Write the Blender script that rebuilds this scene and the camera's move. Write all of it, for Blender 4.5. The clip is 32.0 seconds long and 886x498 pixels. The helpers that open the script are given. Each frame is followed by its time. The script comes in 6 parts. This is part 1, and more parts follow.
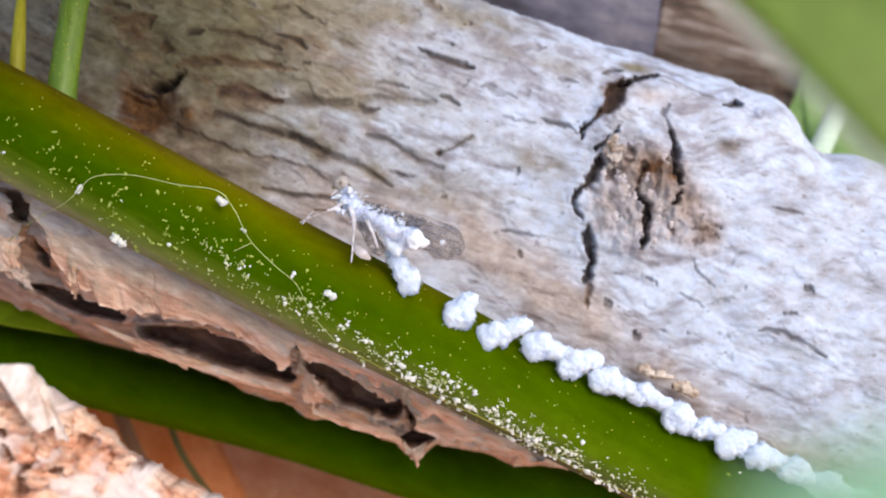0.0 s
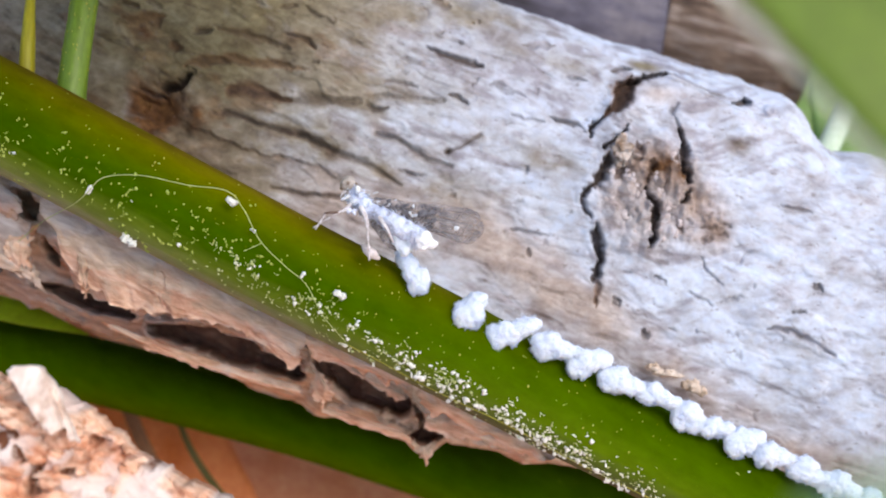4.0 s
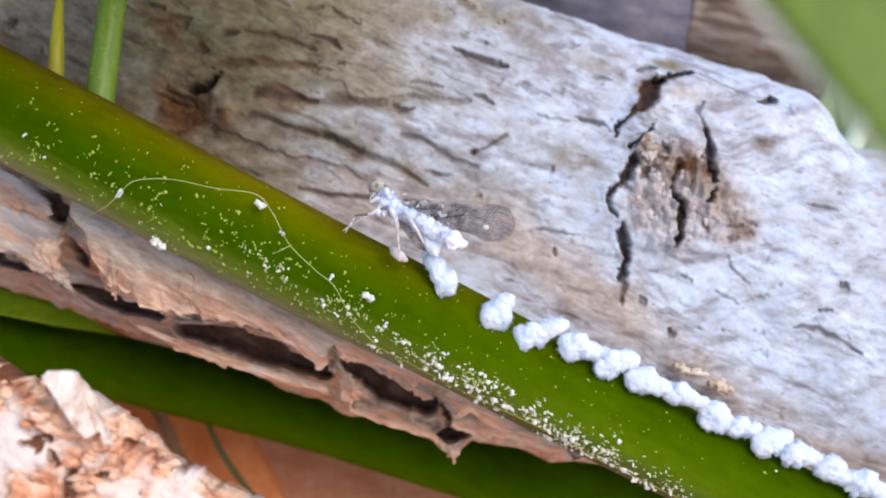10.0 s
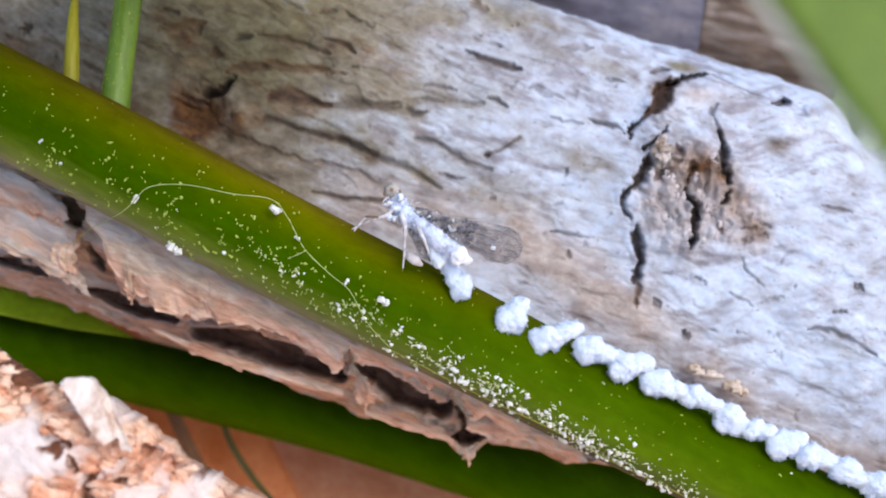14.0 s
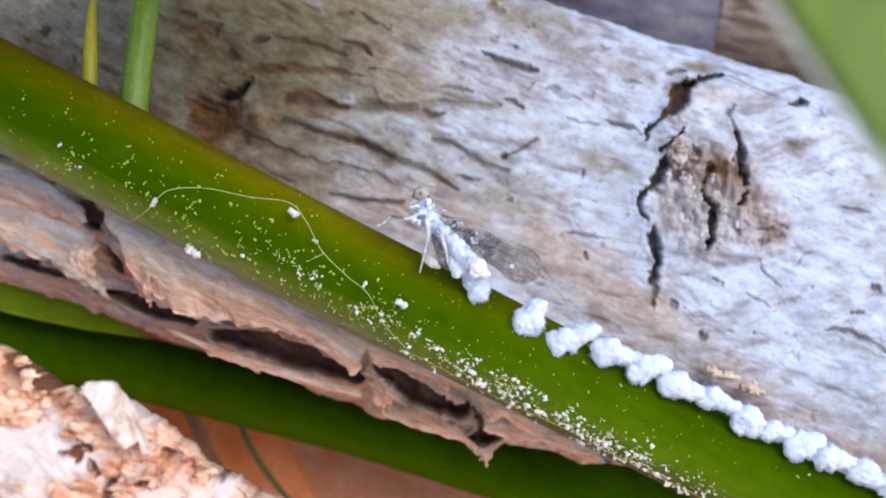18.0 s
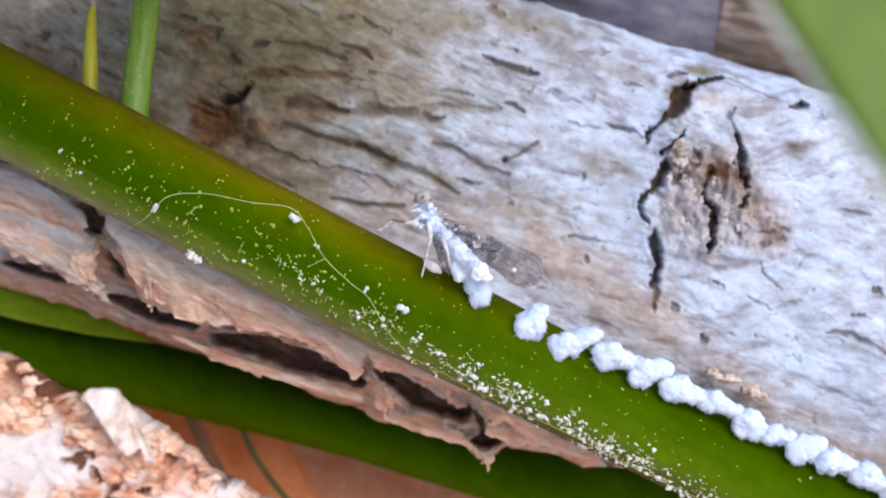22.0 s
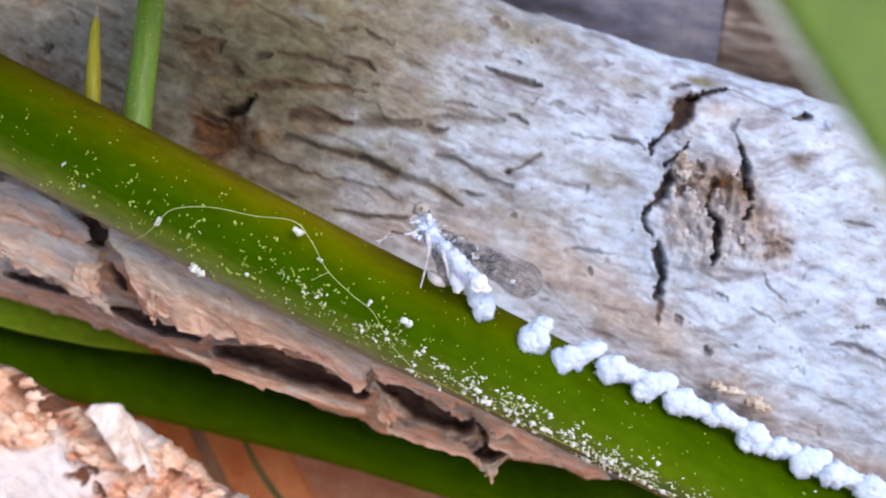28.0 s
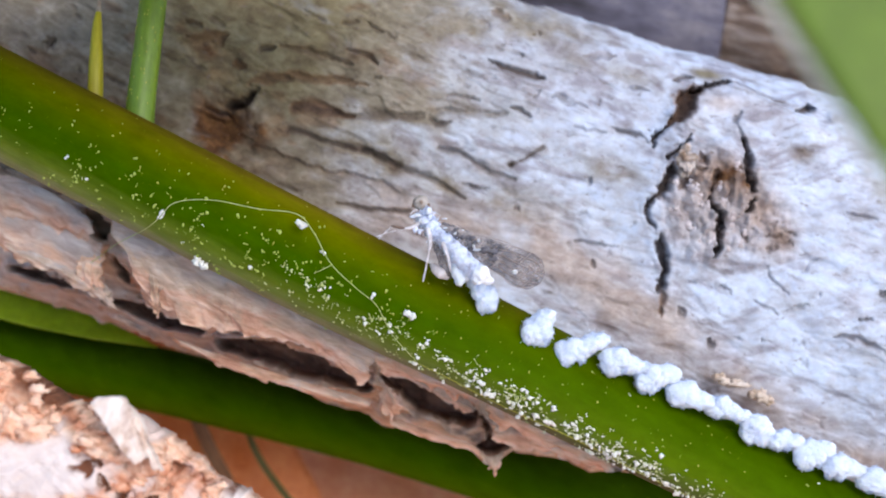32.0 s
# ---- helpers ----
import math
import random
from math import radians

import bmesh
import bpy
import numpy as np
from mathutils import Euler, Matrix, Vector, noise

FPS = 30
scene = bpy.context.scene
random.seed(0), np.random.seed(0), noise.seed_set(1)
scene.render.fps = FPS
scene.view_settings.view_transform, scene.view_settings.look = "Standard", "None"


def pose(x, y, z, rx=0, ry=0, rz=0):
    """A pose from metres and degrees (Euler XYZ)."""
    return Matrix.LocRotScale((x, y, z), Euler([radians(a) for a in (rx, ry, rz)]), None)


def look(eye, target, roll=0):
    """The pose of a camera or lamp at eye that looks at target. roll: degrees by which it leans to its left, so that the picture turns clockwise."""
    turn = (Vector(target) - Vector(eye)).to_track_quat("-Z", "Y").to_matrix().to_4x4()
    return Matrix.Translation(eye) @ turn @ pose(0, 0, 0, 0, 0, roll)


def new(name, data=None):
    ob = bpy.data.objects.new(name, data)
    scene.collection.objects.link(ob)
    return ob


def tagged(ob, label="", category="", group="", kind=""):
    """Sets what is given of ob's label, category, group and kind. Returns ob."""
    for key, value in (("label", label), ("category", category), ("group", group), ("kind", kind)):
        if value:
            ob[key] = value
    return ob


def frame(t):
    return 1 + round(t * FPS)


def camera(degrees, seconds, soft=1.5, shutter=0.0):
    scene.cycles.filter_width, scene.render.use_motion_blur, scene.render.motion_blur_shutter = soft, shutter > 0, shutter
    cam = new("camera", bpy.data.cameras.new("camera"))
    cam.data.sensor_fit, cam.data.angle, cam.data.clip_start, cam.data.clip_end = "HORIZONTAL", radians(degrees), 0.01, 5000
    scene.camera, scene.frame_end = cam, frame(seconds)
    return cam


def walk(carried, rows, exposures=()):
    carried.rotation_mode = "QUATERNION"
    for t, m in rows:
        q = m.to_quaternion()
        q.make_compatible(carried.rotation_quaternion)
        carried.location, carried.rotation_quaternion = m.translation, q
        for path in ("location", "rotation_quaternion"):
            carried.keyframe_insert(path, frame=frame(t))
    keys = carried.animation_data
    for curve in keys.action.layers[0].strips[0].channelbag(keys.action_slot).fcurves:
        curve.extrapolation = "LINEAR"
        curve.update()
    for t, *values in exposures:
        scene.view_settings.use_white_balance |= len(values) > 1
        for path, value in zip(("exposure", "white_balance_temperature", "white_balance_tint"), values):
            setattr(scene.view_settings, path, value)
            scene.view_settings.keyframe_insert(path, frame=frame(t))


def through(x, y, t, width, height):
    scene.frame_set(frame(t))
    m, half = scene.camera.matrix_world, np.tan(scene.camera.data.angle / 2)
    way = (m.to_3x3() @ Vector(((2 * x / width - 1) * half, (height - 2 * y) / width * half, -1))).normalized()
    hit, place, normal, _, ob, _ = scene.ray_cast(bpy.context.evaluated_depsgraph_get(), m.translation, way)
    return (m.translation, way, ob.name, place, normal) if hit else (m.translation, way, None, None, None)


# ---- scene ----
# Lengths below are in millimetres in a view-aligned space (x right, y away, z up);
# FRAME turns them into world metres, looking down on a spot of ground.
MM = 0.001
FRAME = pose(0, 0, 0.088, -35, 0, 0)
FOCUS, APERTURE = 80.0, 1.3

cam = camera(38.4, 32.0, soft=1.95)
cam.data.dof.use_dof = True
cam.data.dof.focus_distance = FOCUS * MM
cam.data.dof.aperture_fstop = cam.data.lens / APERTURE
ROWS = [
    (0, 0.349, 0.062, -0.527, 0.212, 1.742, -1.076),
    (0.5, 0.331, 0.037, -0.462, 0.277, 1.760, -1.111),
    (1, 0.311, 0.025, -0.397, 0.390, 1.714, -1.067),
    (1.5, 0.285, 0.042, -0.332, 0.326, 1.655, -1.050),
    (2, 0.253, 0.062, -0.267, 0.053, 1.437, -1.037),
    (2.5, 0.217, 0.060, -0.199, 0.275, 1.368, -1.023),
    (3, 0.179, 0.038, -0.121, 0.244, 1.324, -0.902),
    (3.5, 0.140, -0.008, -0.026, 0.370, 1.308, -1.086),
    (5.5, -0.041, -0.203, 0.435, 0.772, 1.092, -0.846),
    (6, -0.091, -0.247, 0.543, 0.819, 1.021, -0.920),
    (6.5, -0.142, -0.278, 0.638, 0.957, 1.031, -0.843),
    (7, -0.188, -0.304, 0.713, 1.020, 1.003, -0.777),
    (7.5, -0.227, -0.343, 0.770, 1.004, 0.905, -0.828),
    (8, -0.268, -0.386, 0.815, 0.997, 0.901, -0.797),
    (8.5, -0.318, -0.428, 0.855, 1.111, 0.744, -0.871),
    (9, -0.379, -0.454, 0.901, 1.223, 0.762, -0.785),
    (9.5, -0.447, -0.470, 0.960, 1.118, 0.763, -0.782),
    (10, -0.517, -0.490, 1.028, 1.263, 0.658, -0.783),
    (10.5, -0.580, -0.501, 1.106, 1.226, 0.675, -0.746),
    (11, -0.638, -0.502, 1.188, 1.175, 0.607, -0.695),
    (11.5, -0.688, -0.510, 1.272, 1.297, 0.597, -0.613),
    (12, -0.729, -0.525, 1.359, 1.179, 0.511, -0.629),
    (12.5, -0.763, -0.554, 1.444, 1.350, 0.549, -0.637),
    (13, -0.797, -0.590, 1.526, 1.515, 0.471, -0.637),
    (13.5, -0.831, -0.632, 1.606, 1.529, 0.433, -0.609),
    (14, -0.868, -0.679, 1.689, 1.687, 0.361, -0.564),
    (14.5, -0.905, -0.721, 1.775, 1.764, 0.344, -0.559),
    (16.5, -1.090, -0.846, 2.104, 2.109, 0.180, -0.545),
    (17, -1.141, -0.857, 2.179, 2.099, 0.235, -0.468),
    (17.5, -1.195, -0.861, 2.246, 2.045, 0.211, -0.381),
    (18, -1.243, -0.876, 2.305, 2.210, 0.030, -0.453),
    (18.5, -1.283, -0.890, 2.365, 2.121, -0.016, -0.414),
    (19, -1.313, -0.911, 2.428, 2.147, -0.057, -0.389),
    (19.5, -1.330, -0.935, 2.496, 2.294, -0.057, -0.359),
    (20, -1.340, -0.942, 2.562, 2.296, -0.094, -0.356),
    (20.5, -1.349, -0.929, 2.625, 2.283, -0.076, -0.291),
    (21, -1.361, -0.906, 2.686, 2.142, -0.115, -0.339),
    (21.5, -1.386, -0.886, 2.742, 2.122, -0.210, -0.314),
    (22, -1.416, -0.880, 2.799, 2.145, -0.112, -0.273),
    (22.5, -1.449, -0.867, 2.861, 2.324, -0.010, -0.356),
    (23, -1.481, -0.844, 2.929, 2.244, -0.108, -0.304),
    (23.5, -1.507, -0.819, 3.001, 2.111, -0.125, -0.212),
    (24, -1.530, -0.806, 3.068, 2.111, -0.120, -0.193),
    (24.5, -1.549, -0.796, 3.131, 2.108, -0.144, -0.176),
    (25, -1.563, -0.792, 3.193, 2.144, -0.183, -0.199),
    (25.5, -1.573, -0.789, 3.250, 2.221, -0.196, -0.229),
    (27.5, -1.596, -0.766, 3.445, 2.261, -0.078, -0.115),
    (28, -1.593, -0.765, 3.468, 2.185, 0.007, -0.240),
    (28.5, -1.592, -0.772, 3.464, 2.220, 0.010, -0.154),
    (29, -1.592, -0.773, 3.444, 2.296, -0.181, -0.184),
    (29.5, -1.598, -0.778, 3.418, 2.318, -0.142, -0.208),
    (30, -1.611, -0.779, 3.391, 2.299, -0.139, -0.164),
    (30.5, -1.628, -0.773, 3.366, 2.299, -0.148, -0.187),
    (31, -1.649, -0.767, 3.344, 2.297, -0.196, -0.209),
    (31.5, -1.673, -0.760, 3.325, 2.270, -0.223, -0.248),
    (32, -1.702, -0.749, 3.306, 2.249, -0.211, -0.145),
]
walk(cam, [(t, FRAME @ pose(x * MM, y * MM, z * MM, 90 + pitch, roll, yaw)) for t, x, y, z, yaw, pitch, roll in ROWS],
     [(0, 0.815, 7250, 13.5), (7, 0.815, 7200, 13.5), (12, 0.805, 6820, 12.5), (17, 0.80, 6660, 12.3), (32, 0.795, 6660, 12.3)])

# ---- daylight ----
world = bpy.data.worlds.new("daylight")
scene.world = world
world.use_nodes = True
sky = world.node_tree.nodes.new("ShaderNodeTexSky")
sky.sky_type, sky.sun_disc = "NISHITA", False
sky.sun_elevation, sky.sun_rotation = radians(52), radians(133)
world.node_tree.links.new(sky.outputs[0], world.node_tree.nodes["Background"].inputs[0])
world.node_tree.nodes["Background"].inputs[1].default_value = 0.15
sun = new("sun", bpy.data.lights.new("sun", "SUN"))
sun.data.energy, sun.data.angle, sun.data.color = 1.3, radians(40), (1.0, 0.95, 0.90)
sun.matrix_world = look((0.45, -0.42, 0.8), (0, 0, 0))
scene.view_settings.exposure = 0.78
scene.view_settings.use_white_balance = True
scene.view_settings.white_balance_temperature, scene.view_settings.white_balance_tint = 6620, 12.5


# ---- numeric helpers ----
def lattice(ix, iy, iz, seed):
    n = (ix * 374761393 + iy * 668265263 + iz * 2147483647 + seed * 1274126177) & 0xFFFFFFFF
    n = ((n ^ (n >> 13)) * 1274126177) & 0xFFFFFFFF
    n = ((n ^ (n >> 16)) * 2246822519) & 0xFFFFFFFF
    return ((n ^ (n >> 15)) & 0xFFFFFF) / 0xFFFFFF


def vnoise(x, y, z=0.0, seed=0):
    """Smooth value noise in -1 to 1."""
    x, y, z = np.broadcast_arrays(np.asarray(x, float), np.asarray(y, float), np.asarray(z, float))
    fx, fy, fz = np.floor(x), np.floor(y), np.floor(z)
    ix, iy, iz = (f.astype(np.int64) for f in (fx, fy, fz))
    u, v, w = (f * f * f * (f * (f * 6 - 15) + 10) for f in (x - fx, y - fy, z - fz))
    out = 0
    for a in (0, 1):
        for b in (0, 1):
            for c in ((0, 1) if np.any(w > 0) else (0,)):
                k = (u if a else 1 - u) * (v if b else 1 - v) * (w if c else 1 - w)
                out = out + k * lattice(ix + a, iy + b, iz + c, seed)
    return out * 2 - 1


def fbm(x, y, z=0.0, seed=0, octaves=4, gain=0.5):
    out, amp, f, total = 0, 1.0, 1.0, 0
    for k in range(octaves):
        out = out + amp * vnoise(np.asarray(x) * f, np.asarray(y) * f, np.asarray(z) * f, seed + 17 * k)
        total, amp, f = total + amp, amp * gain, f * 2.03
    return out / total


def cells(x, y, z=0.0, seed=0, deep=True):
    """Distance to the nearest of a scatter of points, one to a unit cell."""
    x, y, z = np.broadcast_arrays(np.asarray(x, float), np.asarray(y, float), np.asarray(z, float))
    ix, iy, iz = (np.floor(k).astype(np.int64) for k in (x, y, z))
    best = np.full(x.shape, 9.0)
    for a in (-1, 0, 1):
        for b in (-1, 0, 1):
            for c in ((-1, 0, 1) if deep else (0,)):
                px = ix + a + lattice(ix + a, iy + b, iz + c, seed)
                py = iy + b + lattice(ix + a, iy + b, iz + c, seed + 101)
                pz = iz + c + lattice(ix + a, iy + b, iz + c, seed + 202) if deep else z
                best = np.minimum(best, (x - px) ** 2 + (y - py) ** 2 + (z - pz) ** 2)
    return np.sqrt(best)


def smooth(a, b, x):
    t = np.clip((np.asarray(x, float) - a) / (b - a), 0, 1)
    return t * t * (3 - 2 * t)


def near_line(x, y, pts):
    """Distance to a polyline and how far along it (0 to 1) the nearest place lies."""
    best, along = np.full(np.shape(x), 1e9), np.zeros(np.shape(x))
    lens = [math.dist(p, q) for p, q in zip(pts, pts[1:])]
    total, done = sum(lens), 0
    for (ax, ay), (bx, by), n in zip(pts, pts[1:], lens):
        k = np.clip(((x - ax) * (bx - ax) + (y - ay) * (by - ay)) / (n * n), 0, 1)
        d = np.hypot(x - ax - k * (bx - ax), y - ay - k * (by - ay))
        along = np.where(d < best, (done + k * n) / total, along)
        best, done = np.minimum(best, d), done + n
    return best, along


def spline(pts, n):
    """n points on a Catmull-Rom curve through pts."""
    p = np.array(pts, float)
    p = np.vstack([2 * p[0] - p[1], p, 2 * p[-1] - p[-2]])
    t = np.linspace(0, len(pts) - 1 - 1e-9, n)
    i = t.astype(int)
    f = (t - i)[:, None]
    a, b, c, d = p[i], p[i + 1], p[i + 2], p[i + 3]
    return 0.5 * (2 * b + (c - a) * f + (2 * a - 5 * b + 4 * c - d) * f ** 2 + (3 * b - a - 3 * c + d) * f ** 3)


# ---- objects ----
def thing(name, at, label, category, group="", kind=""):
    """An empty at a place of the view-aligned space, to carry parts."""
    ob = new(name)
    ob.empty_display_size = 0.002
    ob.matrix_world = FRAME @ Matrix.Translation(Vector(at) * MM)
    ob["at"] = [float(c) for c in at]
    return tagged(ob, label, category, group, kind)


def part(name, verts, faces, material, parent=None, label="", attrs=None, origin=None, flat=False):
    """One mesh object from points in millimetres; under a thing, or by itself."""
    verts = np.asarray(verts, float)
    at = np.array(origin if origin is not None else (parent["at"] if parent else (0, 0, 0)), float)
    me = bpy.data.meshes.new(name)
    local = (verts - at) * MM
    if isinstance(faces, np.ndarray):
        nf, k = faces.shape
        me.vertices.add(len(local))
        me.vertices.foreach_set("co", local.astype(np.float32).ravel())
        me.loops.add(nf * k)
        me.loops.foreach_set("vertex_index", faces.astype(np.int32).ravel())
        me.polygons.add(nf)
        me.polygons.foreach_set("loop_start", np.arange(0, nf * k, k, dtype=np.int32))
        me.update(calc_edges=True)
        me.validate()
    else:
        me.from_pydata(local.tolist(), [], faces)
    if not flat:
        me.shade_smooth()
    for key, value in (attrs or {}).items():
        me.attributes.new(key, "FLOAT", "POINT").data.foreach_set("value", np.asarray(value, np.float32).ravel())
    me.materials.append(material)
    ob = new(name, me)
    if parent is not None:
        ob.parent = parent
        ob["at"] = [float(c) for c in at]
        if origin is not None:
            ob.location = (Vector(origin) - Vector(parent["at"])) * MM
    else:
        ob.matrix_world = FRAME @ Matrix.Translation(Vector(at) * MM)
    return tagged(ob, label)


def grid_faces(ny, nx, wrap=False):
    j, i = np.meshgrid(np.arange(ny - 1), np.arange(nx if wrap else nx - 1), indexing="ij")
    i2 = (i + 1) % nx
    return np.stack([j * nx + i, j * nx + i2, (j + 1) * nx + i2, (j + 1) * nx + i], -1).reshape(-1, 4)


def tube(pts, radii, sides=16, n=60, squash=1.0, wobble=0.0, seed=0):
    """A round rod along a smooth curve: points, faces, the length along it and the angle round it (0 is towards the viewer, + is up)."""
    c = spline(pts, n)
    r = np.interp(np.linspace(0, 1, n), np.linspace(0, 1, len(radii)), radii)
    d = np.gradient(c, axis=0)
    d /= np.linalg.norm(d, axis=1)[:, None]
    toward = np.array((0, -1.0, 0)) - d * (d @ np.array((0, -1.0, 0)))[:, None]
    toward /= np.linalg.norm(toward, axis=1)[:, None] + 1e-9
    up = np.cross(d, toward)
    up *= np.sign(up[n // 2, 2] + 0.3 * up[n // 2, 0] + 1e-9)
    a = np.linspace(0, 2 * np.pi, sides, endpoint=False)
    s = np.r_[0, np.cumsum(np.linalg.norm(np.diff(c, axis=0), axis=1))]
    rr = r[:, None] * np.ones(sides)
    if wobble:
        rr = rr * (1 + wobble * fbm(s[:, None] * 0.5, np.cos(a)[None] * 1.5, np.sin(a)[None] * 1.5, seed))
    v = c[:, None] + rr[..., None] * (np.cos(a)[None, :, None] * toward[:, None] * squash + np.sin(a)[None, :, None] * up[:, None])
    faces = grid_faces(n, sides, True).tolist() + [list(range(sides))[::-1], [(n - 1) * sides + k for k in range(sides)]]
    return v.reshape(-1, 3), faces, np.repeat(s, sides), np.tile(np.where(a > np.pi, a - 2 * np.pi, a), n)


def joined(pieces):
    verts, faces, n = [], [], 0
    for v, f in pieces:
        verts.append(np.asarray(v))
        faces += [[k + n for k in face] for face in (f.tolist() if isinstance(f, np.ndarray) else f)]
        n += len(v)
    return np.vstack(verts), faces


def blob(at, size, seed, lumps=0.25, scale=1.2, rings=14, sides=20):
    """A lumpy closed grain."""
    th = np.linspace(0, np.pi, rings)[1:-1, None]
    ph = np.linspace(0, 2 * np.pi, sides, endpoint=False)[None]
    d = np.stack([np.sin(th) * np.cos(ph), np.sin(th) * np.sin(ph), np.cos(th) + 0 * ph], -1)
    k = 1 + lumps * fbm(d[..., 0] * scale + 9.1 * seed, d[..., 1] * scale, d[..., 2] * scale, seed, 3)
    v = (d * k[..., None] * np.array(size)).reshape(-1, 3)
    v = np.vstack([v, [(0, 0, size[2]), (0, 0, -size[2])]]) + np.array(at)
    m = (rings - 2) * sides
    f = grid_faces(rings - 2, sides, True).tolist()
    f += [[(k + 1) % sides, k, m] for k in range(sides)]
    f += [[(rings - 3) * sides + k, (rings - 3) * sides + (k + 1) % sides, m + 1] for k in range(sides)]
    return v, [g[::-1] for g in f]


# ---- materials ----
def material(name, rough=0.8, **inputs):
    m = bpy.data.materials.new(name)
    m.use_nodes = True
    b = m.node_tree.nodes["Principled BSDF"]
    b.inputs["Roughness"].default_value = rough
    for key, value in inputs.items():
        b.inputs[key.replace("_", " ")].default_value = value
    return m, m.node_tree.nodes, m.node_tree.links, b


def mm_coords(nodes, links, scale=(1, 1, 1), turn=0.0):
    """Object coordinates in millimetres, turned about the y axis, then stretched."""
    c = nodes.new("ShaderNodeTexCoord")
    r = nodes.new("ShaderNodeMapping")
    r.inputs["Rotation"].default_value = (0, -radians(turn), 0)
    s = nodes.new("ShaderNodeMapping")
    s.inputs["Scale"].default_value = [1000 * k for k in scale]
    links.new(c.outputs["Object"], r.inputs["Vector"])
    links.new(r.outputs[0], s.inputs["Vector"])
    return s.outputs[0]


def noise_tex(nodes, links, vector, scale, detail=6, rough=0.6, distortion=0.0):
    t = nodes.new("ShaderNodeTexNoise")
    t.inputs["Scale"].default_value, t.inputs["Detail"].default_value = scale, detail
    t.inputs["Roughness"].default_value, t.inputs["Distortion"].default_value = rough, distortion
    links.new(vector, t.inputs["Vector"])
    return t.outputs["Fac"]


def ramp(nodes, links, fac, stops):
    r = nodes.new("ShaderNodeValToRGB")
    e = r.color_ramp.elements
    while len(e) < len(stops):
        e.new(0.5)
    for k, (at, colour) in zip(e, stops):
        k.position, k.color = at, (*colour, 1) if len(colour) == 3 else colour
    links.new(fac, r.inputs[0])
    return r.outputs[0]


def grey(v):
    return (v, v, v)


def mix(nodes, links, fac, a, b, blend="MIX"):
    m = nodes.new("ShaderNodeMix")
    m.data_type, m.blend_type = "RGBA", blend
    for socket, value in ((m.inputs[0], fac), (m.inputs[6], a), (m.inputs[7], b)):
        if isinstance(value, (int, float)):
            socket.default_value = value
        elif isinstance(value, tuple):
            socket.default_value = (*value, 1)
        else:
            links.new(value, socket)
    return m.outputs[2]


def attr(nodes, name):
    a = nodes.new("ShaderNodeAttribute")
    a.attribute_name = name
    return a.outputs["Fac"]


def bump(nodes, links, bsdf, height, strength, mm):
    b = nodes.new("ShaderNodeBump")
    b.inputs["Strength"].default_value, b.inputs["Distance"].default_value = strength, mm * MM
    links.new(height, b.inputs["Height"])
    links.new(b.outputs[0], bsdf.inputs["Normal"])


def mottled(name, stops, scale=1.0, stretch=(1, 1, 1), turn=0.0, rough=0.85, relief=0.1, fine=6.0, **inputs):
    """Colour by noise of two sizes, with a fine relief."""
    m, n, l, b = material(name, rough, **inputs)
    v = mm_coords(n, l, stretch, turn)
    big, small = noise_tex(n, l, v, scale), noise_tex(n, l, v, scale * fine, 4)
    c = ramp(n, l, big, stops)
    c = mix(n, l, 0.35, c, ramp(n, l, small, [(0.3, grey(0.25)), (0.7, grey(0.75))]), "OVERLAY")
    l.new(c, b.inputs["Base Color"])
    bump(n, l, b, small, 0.6, relief)
    return m, n, l, b, c


